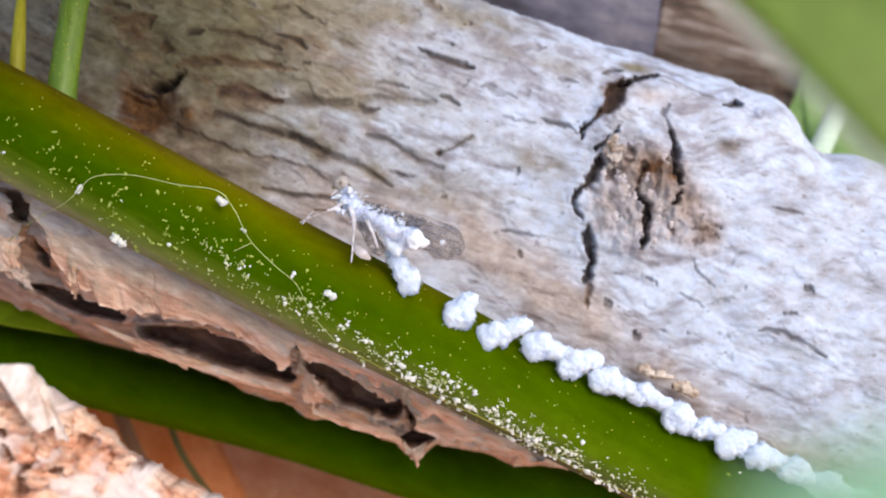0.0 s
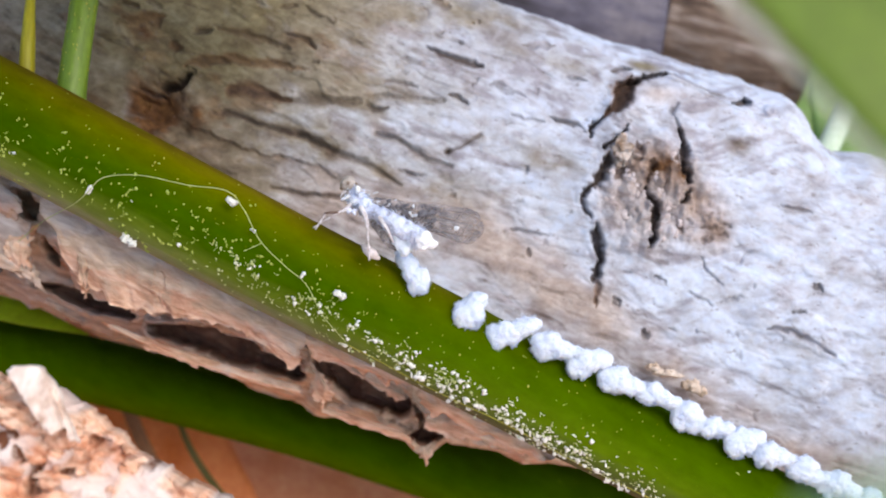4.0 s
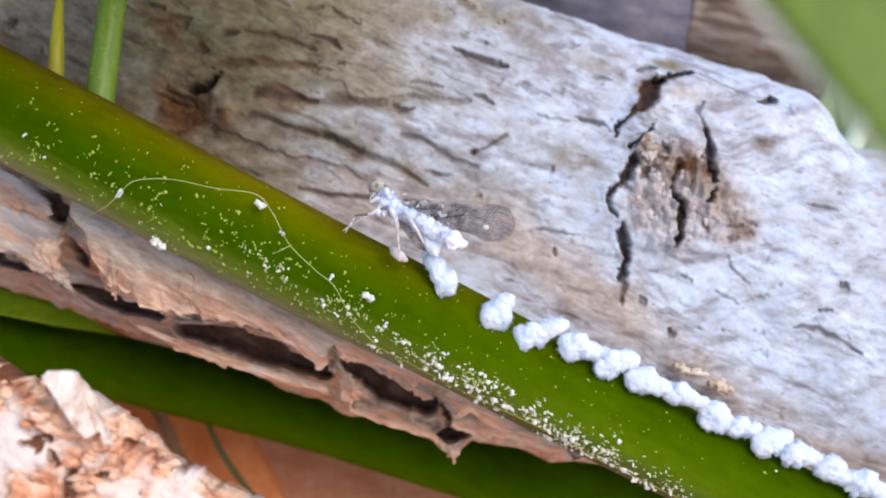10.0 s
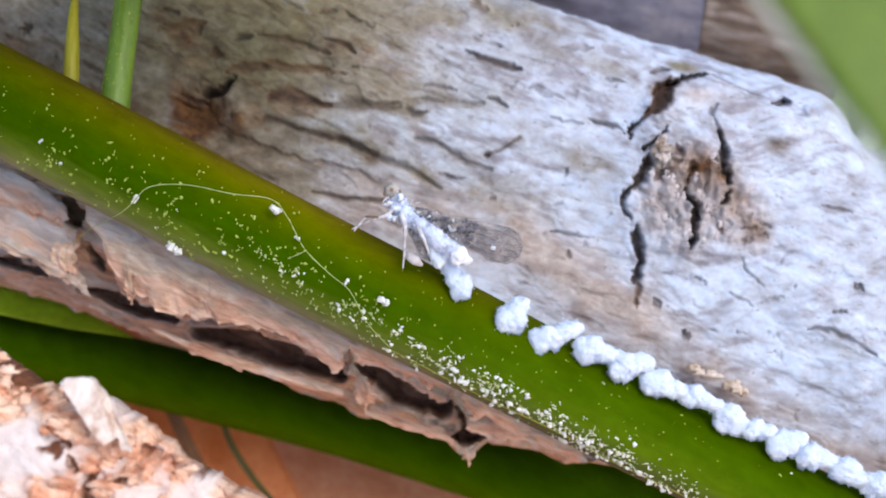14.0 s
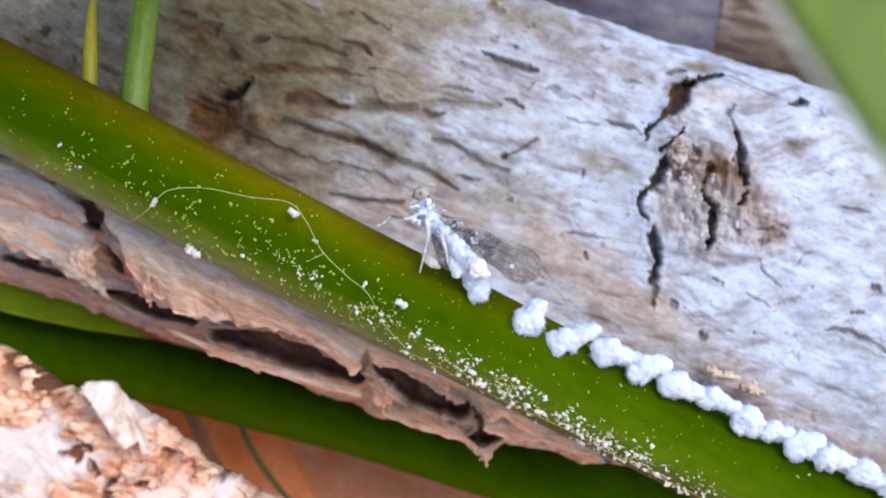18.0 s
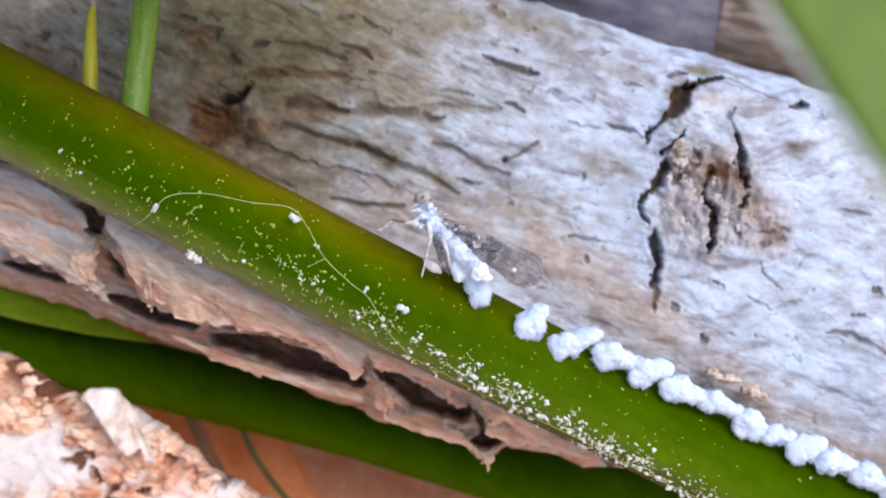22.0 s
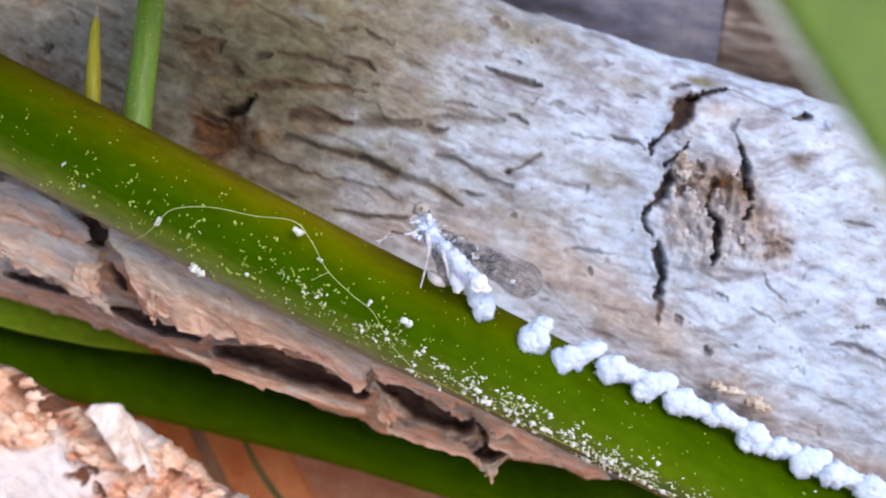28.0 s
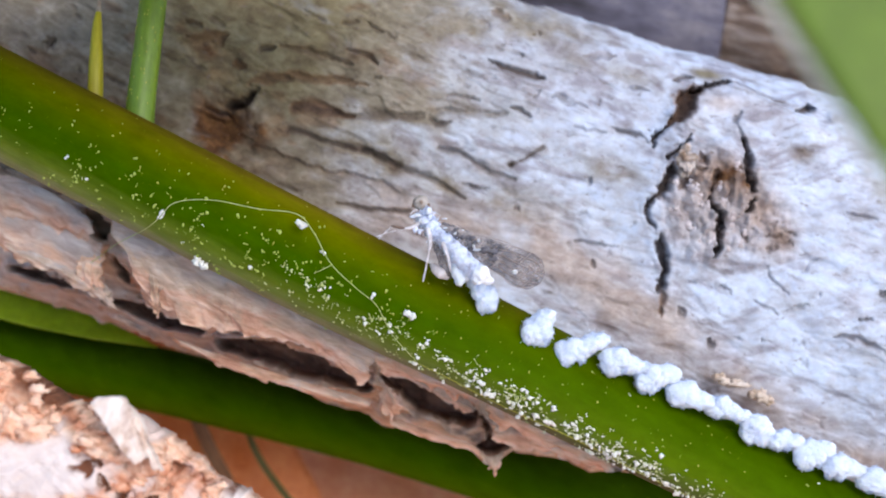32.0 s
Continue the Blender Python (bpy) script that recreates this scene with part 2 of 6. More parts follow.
def wood_material():
    m, n, l, b = material("weathered_wood", 0.9)
    v = mm_coords(n, l, (0.7, 0.9, 1.0), 17.2)
    grain, coarse = noise_tex(n, l, v, 0.95, 7, 0.66, 0.3), noise_tex(n, l, mm_coords(n, l, (0.7, 1, 1), 17.2), 0.5, 5)
    pale = ramp(n, l, grain, [(0.28, (0.365, 0.355, 0.40)), (0.40, (0.465, 0.49, 0.56)), (0.53, (0.515, 0.585, 0.70)), (0.68, (0.565, 0.655, 0.805))])
    pale = mix(n, l, attr(n, "weather_shade"), pale, ramp(n, l, grain, [(0.30, (0.235, 0.22, 0.25)), (0.5, (0.365, 0.37, 0.425)), (0.70, (0.455, 0.485, 0.575))]))
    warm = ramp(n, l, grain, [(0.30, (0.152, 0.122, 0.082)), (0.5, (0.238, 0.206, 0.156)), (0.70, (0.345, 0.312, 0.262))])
    warm = mix(n, l, attr(n, "olive_shade"), warm, ramp(n, l, grain, [(0.32, (0.088, 0.063, 0.029)), (0.5, (0.155, 0.125, 0.063)), (0.70, (0.225, 0.195, 0.112))]))
    tint = n.new("ShaderNodeMath")
    tint.operation, tint.use_clamp = "ADD", True
    l.new(attr(n, "stain_shade"), tint.inputs[0])
    l.new(ramp(n, l, coarse, [(0.46, grey(0)), (0.68, grey(0.28))]), tint.inputs[1])
    c = mix(n, l, tint.outputs[0], pale, warm)
    c = mix(n, l, attr(n, "tan"), c, ramp(n, l, grain, [(0.30, (0.27, 0.205, 0.17)), (0.5, (0.39, 0.32, 0.285)), (0.70, (0.50, 0.435, 0.40))]))
    c = mix(n, l, attr(n, "rust"), c, ramp(n, l, grain, [(0.32, (0.055, 0.022, 0.007)), (0.5, (0.115, 0.048, 0.014)), (0.68, (0.22, 0.105, 0.033))]))
    pits = noise_tex(n, l, mm_coords(n, l, (0.6, 1, 1), 17.2), 2.6, 3, 0.6)
    c = mix(n, l, ramp(n, l, pits, [(0.30, grey(0.55)), (0.37, grey(0))]), c, (0.16, 0.125, 0.11))
    # streak shade multiplied into the wood colour
    shade_mix = n.new("ShaderNodeMath")
    shade_mix.operation, shade_mix.inputs[1].default_value = "MULTIPLY", 0.55
    l.new(attr(n, "weather_shade"), shade_mix.inputs[0])
    c = mix(n, l, shade_mix.outputs[0], c, (0.73, 0.71, 0.73), "MULTIPLY")
    patches = noise_tex(n, l, mm_coords(n, l, (0.75, 1, 1), 17.2), 1.15, 4, 0.7, 0.5)
    c = mix(n, l, 0.5, c, ramp(n, l, patches, [(0.32, grey(0.36)), (0.68, grey(0.66))]), "OVERLAY")
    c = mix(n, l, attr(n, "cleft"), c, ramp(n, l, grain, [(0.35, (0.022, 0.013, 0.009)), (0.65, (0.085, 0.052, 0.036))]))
    l.new(c, b.inputs["Base Color"])
    bump(n, l, b, noise_tex(n, l, v, 3.2, 6, 0.65), 0.38, 0.09)
    return m


def stem_material(name, dark):
    m, n, l, b = material(name, 0.5)
    b.inputs["Specular IOR Level"].default_value = 0.02
    b.inputs["IOR"].default_value = 1.12
    v = mm_coords(n, l, (1, 1, 1))
    streak = noise_tex(n, l, mm_coords(n, l, (0.12, 1, 1), 28), 1.6, 5)
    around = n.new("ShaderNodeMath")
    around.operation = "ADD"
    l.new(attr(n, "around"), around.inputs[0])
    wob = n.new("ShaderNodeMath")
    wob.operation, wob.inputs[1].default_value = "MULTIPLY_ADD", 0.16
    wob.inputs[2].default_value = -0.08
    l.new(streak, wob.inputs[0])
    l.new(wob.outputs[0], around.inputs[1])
    # bloom and olive skin, with the rod's side shading put into the greens
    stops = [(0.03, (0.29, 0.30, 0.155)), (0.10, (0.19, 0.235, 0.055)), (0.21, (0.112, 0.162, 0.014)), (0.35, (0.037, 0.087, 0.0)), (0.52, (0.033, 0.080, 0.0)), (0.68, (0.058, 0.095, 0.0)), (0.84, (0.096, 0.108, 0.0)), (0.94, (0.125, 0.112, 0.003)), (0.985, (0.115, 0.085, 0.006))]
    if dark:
        # the husk's shade put into darker greens, darkest towards the top
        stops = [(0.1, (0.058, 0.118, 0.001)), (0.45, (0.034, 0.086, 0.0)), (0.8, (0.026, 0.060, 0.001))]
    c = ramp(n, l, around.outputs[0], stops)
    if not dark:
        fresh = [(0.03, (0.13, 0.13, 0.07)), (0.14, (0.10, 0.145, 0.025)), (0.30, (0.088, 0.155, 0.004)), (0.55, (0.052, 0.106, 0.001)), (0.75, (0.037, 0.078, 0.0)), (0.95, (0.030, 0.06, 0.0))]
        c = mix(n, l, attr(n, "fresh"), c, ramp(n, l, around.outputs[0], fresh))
    blotch = noise_tex(n, l, mm_coords(n, l, (0.5, 1, 1), 28), 0.9, 6, 0.65)
    c = mix(n, l, 0.55, c, ramp(n, l, blotch, [(0.32, grey(0.34)), (0.68, grey(0.62))]), "OVERLAY")
    dots = noise_tex(n, l, v, 5.0, 2)
    c = mix(n, l, ramp(n, l, dots, [(0.70, grey(0)), (0.78, grey(0.35))]), c, (0.26, 0.32, 0.02))
    l.new(c, b.inputs["Base Color"])
    b.inputs["Subsurface Weight"].default_value = 0.12
    b.inputs["Subsurface Radius"].default_value = (0.0006, 0.0012, 0.0003)
    bump(n, l, b, streak, 0.25, 0.08)
    return m


def leaf_material(name, a, c2, through=0.35):
    m, n, l, b, c = mottled(name, [(0.3, a), (0.7, c2)], 0.25, rough=0.5, relief=0.05)
    t = n.new("ShaderNodeBsdfTranslucent")
    l.new(c, t.inputs[0])
    s = n.new("ShaderNodeMixShader")
    s.inputs[0].default_value = through
    l.new(b.outputs[0], s.inputs[1])
    l.new(t.outputs[0], s.inputs[2])
    l.new(s.outputs[0], n["Material Output"].inputs[0])
    return m


WOOD = wood_material()
STEM = stem_material("green_stem", False)
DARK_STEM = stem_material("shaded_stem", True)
SPROUT = mottled("sprout_green", [(0.3, (0.10, 0.19, 0.008)), (0.7, (0.17, 0.275, 0.02))], 0.6, (1, 1, 0.3), rough=0.45, relief=0.03)[0]
THORN = mottled("yellow_green_thorn", [(0.3, (0.40, 0.34, 0.01)), (0.7, (0.46, 0.41, 0.02))], 0.8, (1, 1, 0.06), rough=0.5, relief=0.01)[0]
TIP = mottled("dry_tip", [(0.3, (0.22, 0.14, 0.08)), (0.7, (0.5, 0.42, 0.33))], 2.0, rough=0.8)[0]
PORE = mottled("yellow_pore", [(0.3, (0.26, 0.28, 0.02)), (0.7, (0.40, 0.40, 0.06))], 3.0, rough=0.6)[0]
WAX, _n, _l, _b, _c = mottled("white_wax", [(0.3, (0.60, 0.69, 0.825)), (0.7, (0.67, 0.755, 0.885))], 4.0, rough=0.9, relief=0.05, fine=5.0)
_b.inputs["Subsurface Weight"].default_value = 0.85
_b.inputs["Subsurface Radius"].default_value = (0.0007, 0.0007, 0.0008)
_b.inputs["Subsurface Scale"].default_value = 1.0
FLAKE = mottled("cream_wood_flake", [(0.36, (0.52, 0.35, 0.26)), (0.48, (0.76, 0.62, 0.53)), (0.64, (0.84, 0.765, 0.70))], 0.9, (1, 1, 0.5), 30, relief=0.15)[0]
BACK_LOG = mottled("dull_purple_bark", [(0.36, (0.045, 0.038, 0.045)), (0.5, (0.115, 0.105, 0.135)), (0.64, (0.215, 0.19, 0.20))], 0.3, (0.3, 1, 1), 14, relief=0.3)[0]
BACK_WOOD = mottled("brown_weathered_bark", [(0.36, (0.045, 0.024, 0.014)), (0.48, (0.15, 0.10, 0.068)), (0.62, (0.33, 0.275, 0.24))], 0.4, (0.22, 1, 1.2), 14, relief=0.3)[0]
SPLIT_SHADE = mottled("dark_split", [(0.3, (0.03, 0.02, 0.015)), (0.7, (0.07, 0.045, 0.03))], 0.5)[0]
BROWN_STALK = mottled("brown_stalk", [(0.3, (0.16, 0.07, 0.03)), (0.7, (0.26, 0.13, 0.06))], 0.5)[0]
EARTH = mottled("orange_earth", [(0.3, (0.40, 0.14, 0.045)), (0.6, (0.56, 0.24, 0.10)), (0.8, (0.62, 0.34, 0.19))], 0.05, relief=0.6, fine=9.0)[0]
DRY_LEAF = leaf_material("dry_leaf", (0.64, 0.165, 0.033), (0.80, 0.33, 0.125), 0.25)
PINK_LEAF = leaf_material("pinkish_dry_leaf", (0.68, 0.25, 0.095), (0.80, 0.40, 0.22), 0.25)
DUST = mottled("dull_wax_dust", [(0.3, (0.30, 0.36, 0.10)), (0.7, (0.52, 0.57, 0.28))], 3.0, rough=0.85)[0]
LIT_RIM = mottled("pale_lit_rim", [(0.3, (0.50, 0.54, 0.44)), (0.7, (0.60, 0.64, 0.55))], 0.5, rough=0.6)[0]
YELLOW_DUST = mottled("yellowish_dust", [(0.3, (0.27, 0.36, 0.04)), (0.7, (0.42, 0.50, 0.12))], 3.0, rough=0.85)[0]
SPECK = mottled("wax_speck", [(0.3, (0.60, 0.65, 0.42)), (0.7, (0.78, 0.81, 0.66))], 3.0, rough=0.85)[0]
CRUMB = leaf_material("cream_wax_crumb", (0.84, 0.86, 0.79), (0.90, 0.92, 0.88), 0.25)
NEAR_LEAF = leaf_material("near_leaf", (0.12, 0.225, 0.008), (0.17, 0.285, 0.016))
TEAL_LEAF = leaf_material("bluish_leaf", (0.24, 0.52, 0.33), (0.32, 0.60, 0.40))
FAR_LEAF = leaf_material("background_leaf", (0.14, 0.30, 0.05), (0.26, 0.44, 0.14))
BRIGHT_LEAF = leaf_material("bright_leaf", (0.30, 0.47, 0.012), (0.42, 0.60, 0.04), 0.6)
PALE_STALK = mottled("pale_green_stalk", [(0.3, (0.45, 0.6, 0.42)), (0.7, (0.6, 0.7, 0.55))], 0.3)[0]


def husk_material():
    m, n, l, b = material("dry_brown_husk", 0.88)
    v = mm_coords(n, l, (0.3, 1, 1.0), 24)
    fibre, coarse = noise_tex(n, l, v, 1.5, 6, 0.55, 0.6), noise_tex(n, l, mm_coords(n, l), 0.3, 5)
    grey_c = ramp(n, l, fibre, [(0.30, (0.40, 0.285, 0.20)), (0.50, (0.59, 0.445, 0.325)), (0.68, (0.76, 0.62, 0.48))])
    pink = ramp(n, l, fibre, [(0.30, (0.56, 0.305, 0.175)), (0.50, (0.79, 0.51, 0.34)), (0.68, (0.89, 0.70, 0.54))])
    info = n.new("ShaderNodeObjectInfo")
    shift = n.new("ShaderNodeMath")
    shift.operation, shift.inputs[1].default_value, shift.inputs[2].default_value = "MULTIPLY_ADD", 0.28, -0.14
    l.new(info.outputs["Random"], shift.inputs[0])
    tone = n.new("ShaderNodeMath")
    tone.operation = "ADD"
    l.new(coarse, tone.inputs[0])
    l.new(shift.outputs[0], tone.inputs[1])
    c = mix(n, l, ramp(n, l, tone.outputs[0], [(0.40, grey(0)), (0.62, grey(1))]), grey_c, pink)
    blotch = noise_tex(n, l, mm_coords(n, l, (0.5, 1, 1.0), 24), 0.55, 5, 0.6)
    c = mix(n, l, ramp(n, l, blotch, [(0.53, grey(0)), (0.66, grey(0.55))]), c, (0.27, 0.15, 0.095))
    rosy = noise_tex(n, l, mm_coords(n, l, (0.6, 1, 1.0), 24), 0.42, 4, 0.6, 0.8)
    c = mix(n, l, ramp(n, l, rosy, [(0.52, grey(0)), (0.64, grey(0.75))]), c, ramp(n, l, fibre, [(0.3, (0.42, 0.19, 0.11)), (0.5, (0.66, 0.36, 0.24)), (0.7, (0.82, 0.54, 0.40))]))
    ash = n.new("ShaderNodeMath")
    ash.operation, ash.use_clamp = "ADD", True
    l.new(ramp(n, l, rosy, [(0.34, grey(0.7)), (0.45, grey(0))]), ash.inputs[0])
    l.new(attr(n, "ashen"), ash.inputs[1])
    c = mix(n, l, ash.outputs[0], c, ramp(n, l, fibre, [(0.3, (0.30, 0.245, 0.215)), (0.5, (0.47, 0.405, 0.365)), (0.7, (0.64, 0.58, 0.54))]))
    c = mix(n, l, attr(n, "rim"), c, ramp(n, l, fibre, [(0.3, (0.60, 0.31, 0.19)), (0.5, (0.80, 0.51, 0.36)), (0.7, (0.90, 0.69, 0.55))]))
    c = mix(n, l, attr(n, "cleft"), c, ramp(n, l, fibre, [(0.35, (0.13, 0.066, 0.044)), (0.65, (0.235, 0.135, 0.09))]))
    l.new(c, b.inputs["Base Color"])
    wrinkle = noise_tex(n, l, mm_coords(n, l, (0.55, 1, 1.0), 24), 1.3, 3, 0.6, 0.7)
    bump(n, l, b, mix(n, l, 0.5, fibre, wrinkle), 0.8, 0.5)
    return m


HUSK = husk_material()

# ---- ground ----
ground_x = np.linspace(-1, 1, 90)
ground_x = np.sign(ground_x) * np.abs(ground_x) ** 4 * 3000
gx, gy = np.meshgrid(ground_x, ground_x)
near = np.exp(-(gx ** 2 + gy ** 2) / 0.09)
gz = (0.004 * fbm(gx * 40, gy * 40, 0, 3) - 0.003) * near
me = bpy.data.meshes.new("ground")
me.from_pydata(np.stack([gx, gy, gz], -1).reshape(-1, 3).tolist(), [], grid_faces(90, 90).tolist())
me.shade_smooth()
me.materials.append(EARTH)
tagged(new("ground", me), "bare orange-brown earth under the fallen wood", "ground", kind="structure")

# ---- fallen log ----
SLOPE = radians(17.2)
LOG_AT = np.array((-3.24, 89.5, 7.03))


# Cracks and checks: path (mm along and across the log), widths at start, middle and end, depth, darkness, rust.
KNOT_CRACKS = [
    ([(11.2, 6.92), (11.5, 7.68), (11.91, 8.76)], (0.28, 0.51, 0.24), 1.4, 0.95, 0),
    ([(11.93, 8.98), (12.6, 9.85), (12.73, 10.89), (13.16, 11.65)], (0.32, 1.07, 0.55), 1.7, 0.5, 0.9),
    ([(13.16, 11.65), (14.14, 12.49), (15.28, 13.05)], (0.47, 0.36, 0.16), 1.2, 0.8, 0.4),
    ([(13.43, 8.28), (12.96, 7.26), (12.52, 6.29)], (0.24, 0.51, 0.36), 1.3, 0.95, 0),
    ([(12.93, 6.04), (12.95, 4.79), (12.7, 3.88), (12.13, 2.78)], (0.55, 0.91, 0.47), 1.6, 0.95, 0.2),
    ([(11.98, 2.74), (12.48, 1.93), (12.94, 1.37)], (0.36, 0.32, 0.28), 0.8, 0.8, 0),
    ([(13.63, 0.92), (14.24, -0.23), (14.77, -1.4), (14.7, -2.51)], (0.47, 0.79, 0.63), 1.4, 0.9, 0.1),
    ([(14.94, -2.72), (15.27, -4.33)], (0.47, 0.36, 0.24), 0.5, 0.3, 0.7),
    ([(16.42, 11.28), (16.18, 10.21), (16.94, 9.36)], (0.16, 0.28, 0.32), 0.6, 0.6, 0),
    ([(17.14, 9.26), (17.7, 8.27), (18.01, 6.87), (18.69, 5.75)], (0.32, 0.71, 0.63), 1.5, 0.9, 0.15),
    ([(19.06, 5.24), (18.73, 4.18)], (0.55, 0.67, 0.32), 1.4, 0.95, 0),
    ([(16.2, 4.47), (16.93, 3.87), (17.44, 3.03), (17.57, 1.82), (17.51, 0.71)], (0.55, 0.87, 0.28), 1.7, 0.95, 0),
    ([(16.13, 6.41), (16, 5.24)], (0.47, 0.55, 0.32), 0.9, 0.6, 0.7),
    ([(13.9, 4.3), (14.0, 5.15), (14.65, 5.75), (15.1, 6.4)], (0.22, 0.42, 0.2), 0.7, 0.12, 0.6),
    ([(14.85, 7.5), (15.05, 6.6)], (0.2, 0.35, 0.2), 0.7, 0.12, 0.6),
    ([(14.35, 7.6), (14.7, 6.9), (14.45, 6.3)], (0.2, 0.4, 0.2), 0.7, 0.12, 0.6),
    ([(17.1, 6.4), (17.3, 5.2)], (0.2, 0.4, 0.25), 0.7, 0.12, 0.6),
    ([(15.13, 13.01), (16.43, 13.07), (17.43, 12.8), (19.55, 12.62)], (0.24, 0.24, 0.2), 0.5, 0.5, 0.2),
    ([(20.21, 12.33), (21.45, 12.84)], (0.35, 0.6, 0.6), 1.1, 0.9, 0),
]
HOLLOW_CRACKS = [
    ([(-18.3, 0.56), (-17.51, 1.31), (-16.8, 2.29)], (0.63, 0.95, 0.47), 1.9, 0.92, 0.2),
    ([(-20.33, -0.16), (-19.19, -0.14), (-18.23, 0.07)], (0.16, 0.28, 0.32), 0.6, 0.7, 0.1),
    ([(-17.58, 2.63), (-15.07, 4.08), (-12.67, 4.57), (-9.25, 5.12)], (0.55, 0.47, 0.32), 0.5, 0.15, 0.6),
    ([(-17.69, 5.13), (-16.34, 5.71)], (0.32, 0.51, 0.24), 0.7, 0.6, 0),
    ([(-22.87, 4.55), (-21.82, 4.62), (-19.98, 5.52)], (0.55, 0.71, 0.55), 0.6, 0.1, 0.6),
    ([(-23.26, 5.78), (-21.91, 5.56)], (0.32, 0.4, 0.32), 0.5, 0.4, 0.2),
    ([(-11.55, 6.93), (-10.12, 7.2), (-9, 6.87)], (0.32, 0.4, 0.43), 0.6, 0.35, 0.5),
    ([(-18.99, 3.72), (-17.9, 3.63)], (0.55, 0.79, 0.55), 0.5, 0.1, 0.7),
]
UPPER_CHECKS = [
    ([(-15.25, 8.74), (-13.41, 8.54)], (0.24, 0.36, 0.2), 0.4, 0.4, 0),
    ([(-12.26, 8.65), (-11.1, 9.25)], (0.2, 0.36, 0.16), 0.4, 0.4, 0.1),
    ([(-10.86, 9.58), (-9.85, 9.05), (-8.58, 8.77)], (0.2, 0.36, 0.2), 0.4, 0.45, 0),
    ([(-8.95, 5.63), (-8.56, 6)], (0.28, 0.32, 0.24), 0.5, 0.6, 0.1),
    ([(-3.8, 5.87), (-2.71, 6.13), (-1.33, 6.3)], (0.36, 0.32, 0.16), 0.5, 0.6, 0.1),
    ([(0.95, 6.5), (1.65, 6.55), (2.4, 6.41)], (0.2, 0.32, 0.32), 0.6, 0.65, 0),
    ([(-0.08, 5.51), (0.25, 5.53)], (0.32, 0.36, 0.28), 0.4, 0.55, 0),
    ([(-1.66, 9.47), (-0.31, 9.17), (1.06, 9.09), (2.5, 9.28)], (0.2, 0.4, 0.55), 0.7, 0.7, 0),
    ([(-1.15, 10.79), (-0.93, 10.61)], (0.4, 0.47, 0.32), 0.5, 0.6, 0.1),
    ([(0.6, 10.41), (0.58, 10.07)], (0.32, 0.36, 0.24), 0.5, 0.6, 0.1),
    ([(1.3, 12.59), (1.08, 12.23)], (0.32, 0.36, 0.24), 0.5, 0.6, 0),
    ([(2.4, 8.29), (2.17, 7.42)], (0.24, 0.24, 0.2), 0.4, 0.5, 0),
    ([(-2.76, 12.98), (-0.98, 12.93)], (0.32, 0.43, 0.32), 0.5, 0.4, 0.3),
]
MIDDLE_CHECKS = [
    ([(3.54, 8.39), (4.69, 8.16), (6.28, 8.15)], (0.36, 0.4, 0.2), 0.6, 0.6, 0),
    ([(6.73, 9.12), (6.62, 8.67)], (0.32, 0.36, 0.2), 0.4, 0.5, 0),
    ([(8.01, 7.43), (8.96, 7.31), (9.97, 7.54), (10.89, 7.24)], (0.2, 0.32, 0.24), 0.6, 0.65, 0),
    ([(5.52, 6.87), (6.43, 6.61), (7.82, 6.96)], (0.2, 0.2, 0.16), 0.4, 0.5, 0),
    ([(11.39, 12.02), (12.71, 12.55)], (0.32, 0.43, 0.2), 0.6, 0.55, 0.05),
    ([(4.78, 11.86), (6.93, 12.44)], (0.24, 0.47, 0.47), 0.4, 0.25, 0.35),
    ([(8.46, 10.49), (10.15, 10.68)], (0.16, 0.24, 0.16), 0.4, 0.4, 0),
    ([(7.71, 3.08), (8.19, 3.39)], (0.32, 0.51, 0.24), 0.6, 0.6, 0.1),
    ([(-0.86, 0.49), (0.03, 0.35), (1.07, 0.76)], (0.16, 0.24, 0.16), 0.4, 0.5, 0),
    ([(7.94, -1.12), (9.25, -1.04), (11.39, -0.7)], (0.24, 0.28, 0.16), 0.5, 0.5, 0),
    ([(9.65, -1.92), (9.71, -2.53)], (0.32, 0.4, 0.28), 0.6, 0.65, 0),
    ([(3.02, -0.1), (3.69, -0.1)], (0.24, 0.36, 0.24), 0.4, 0.4, 0.2),
]
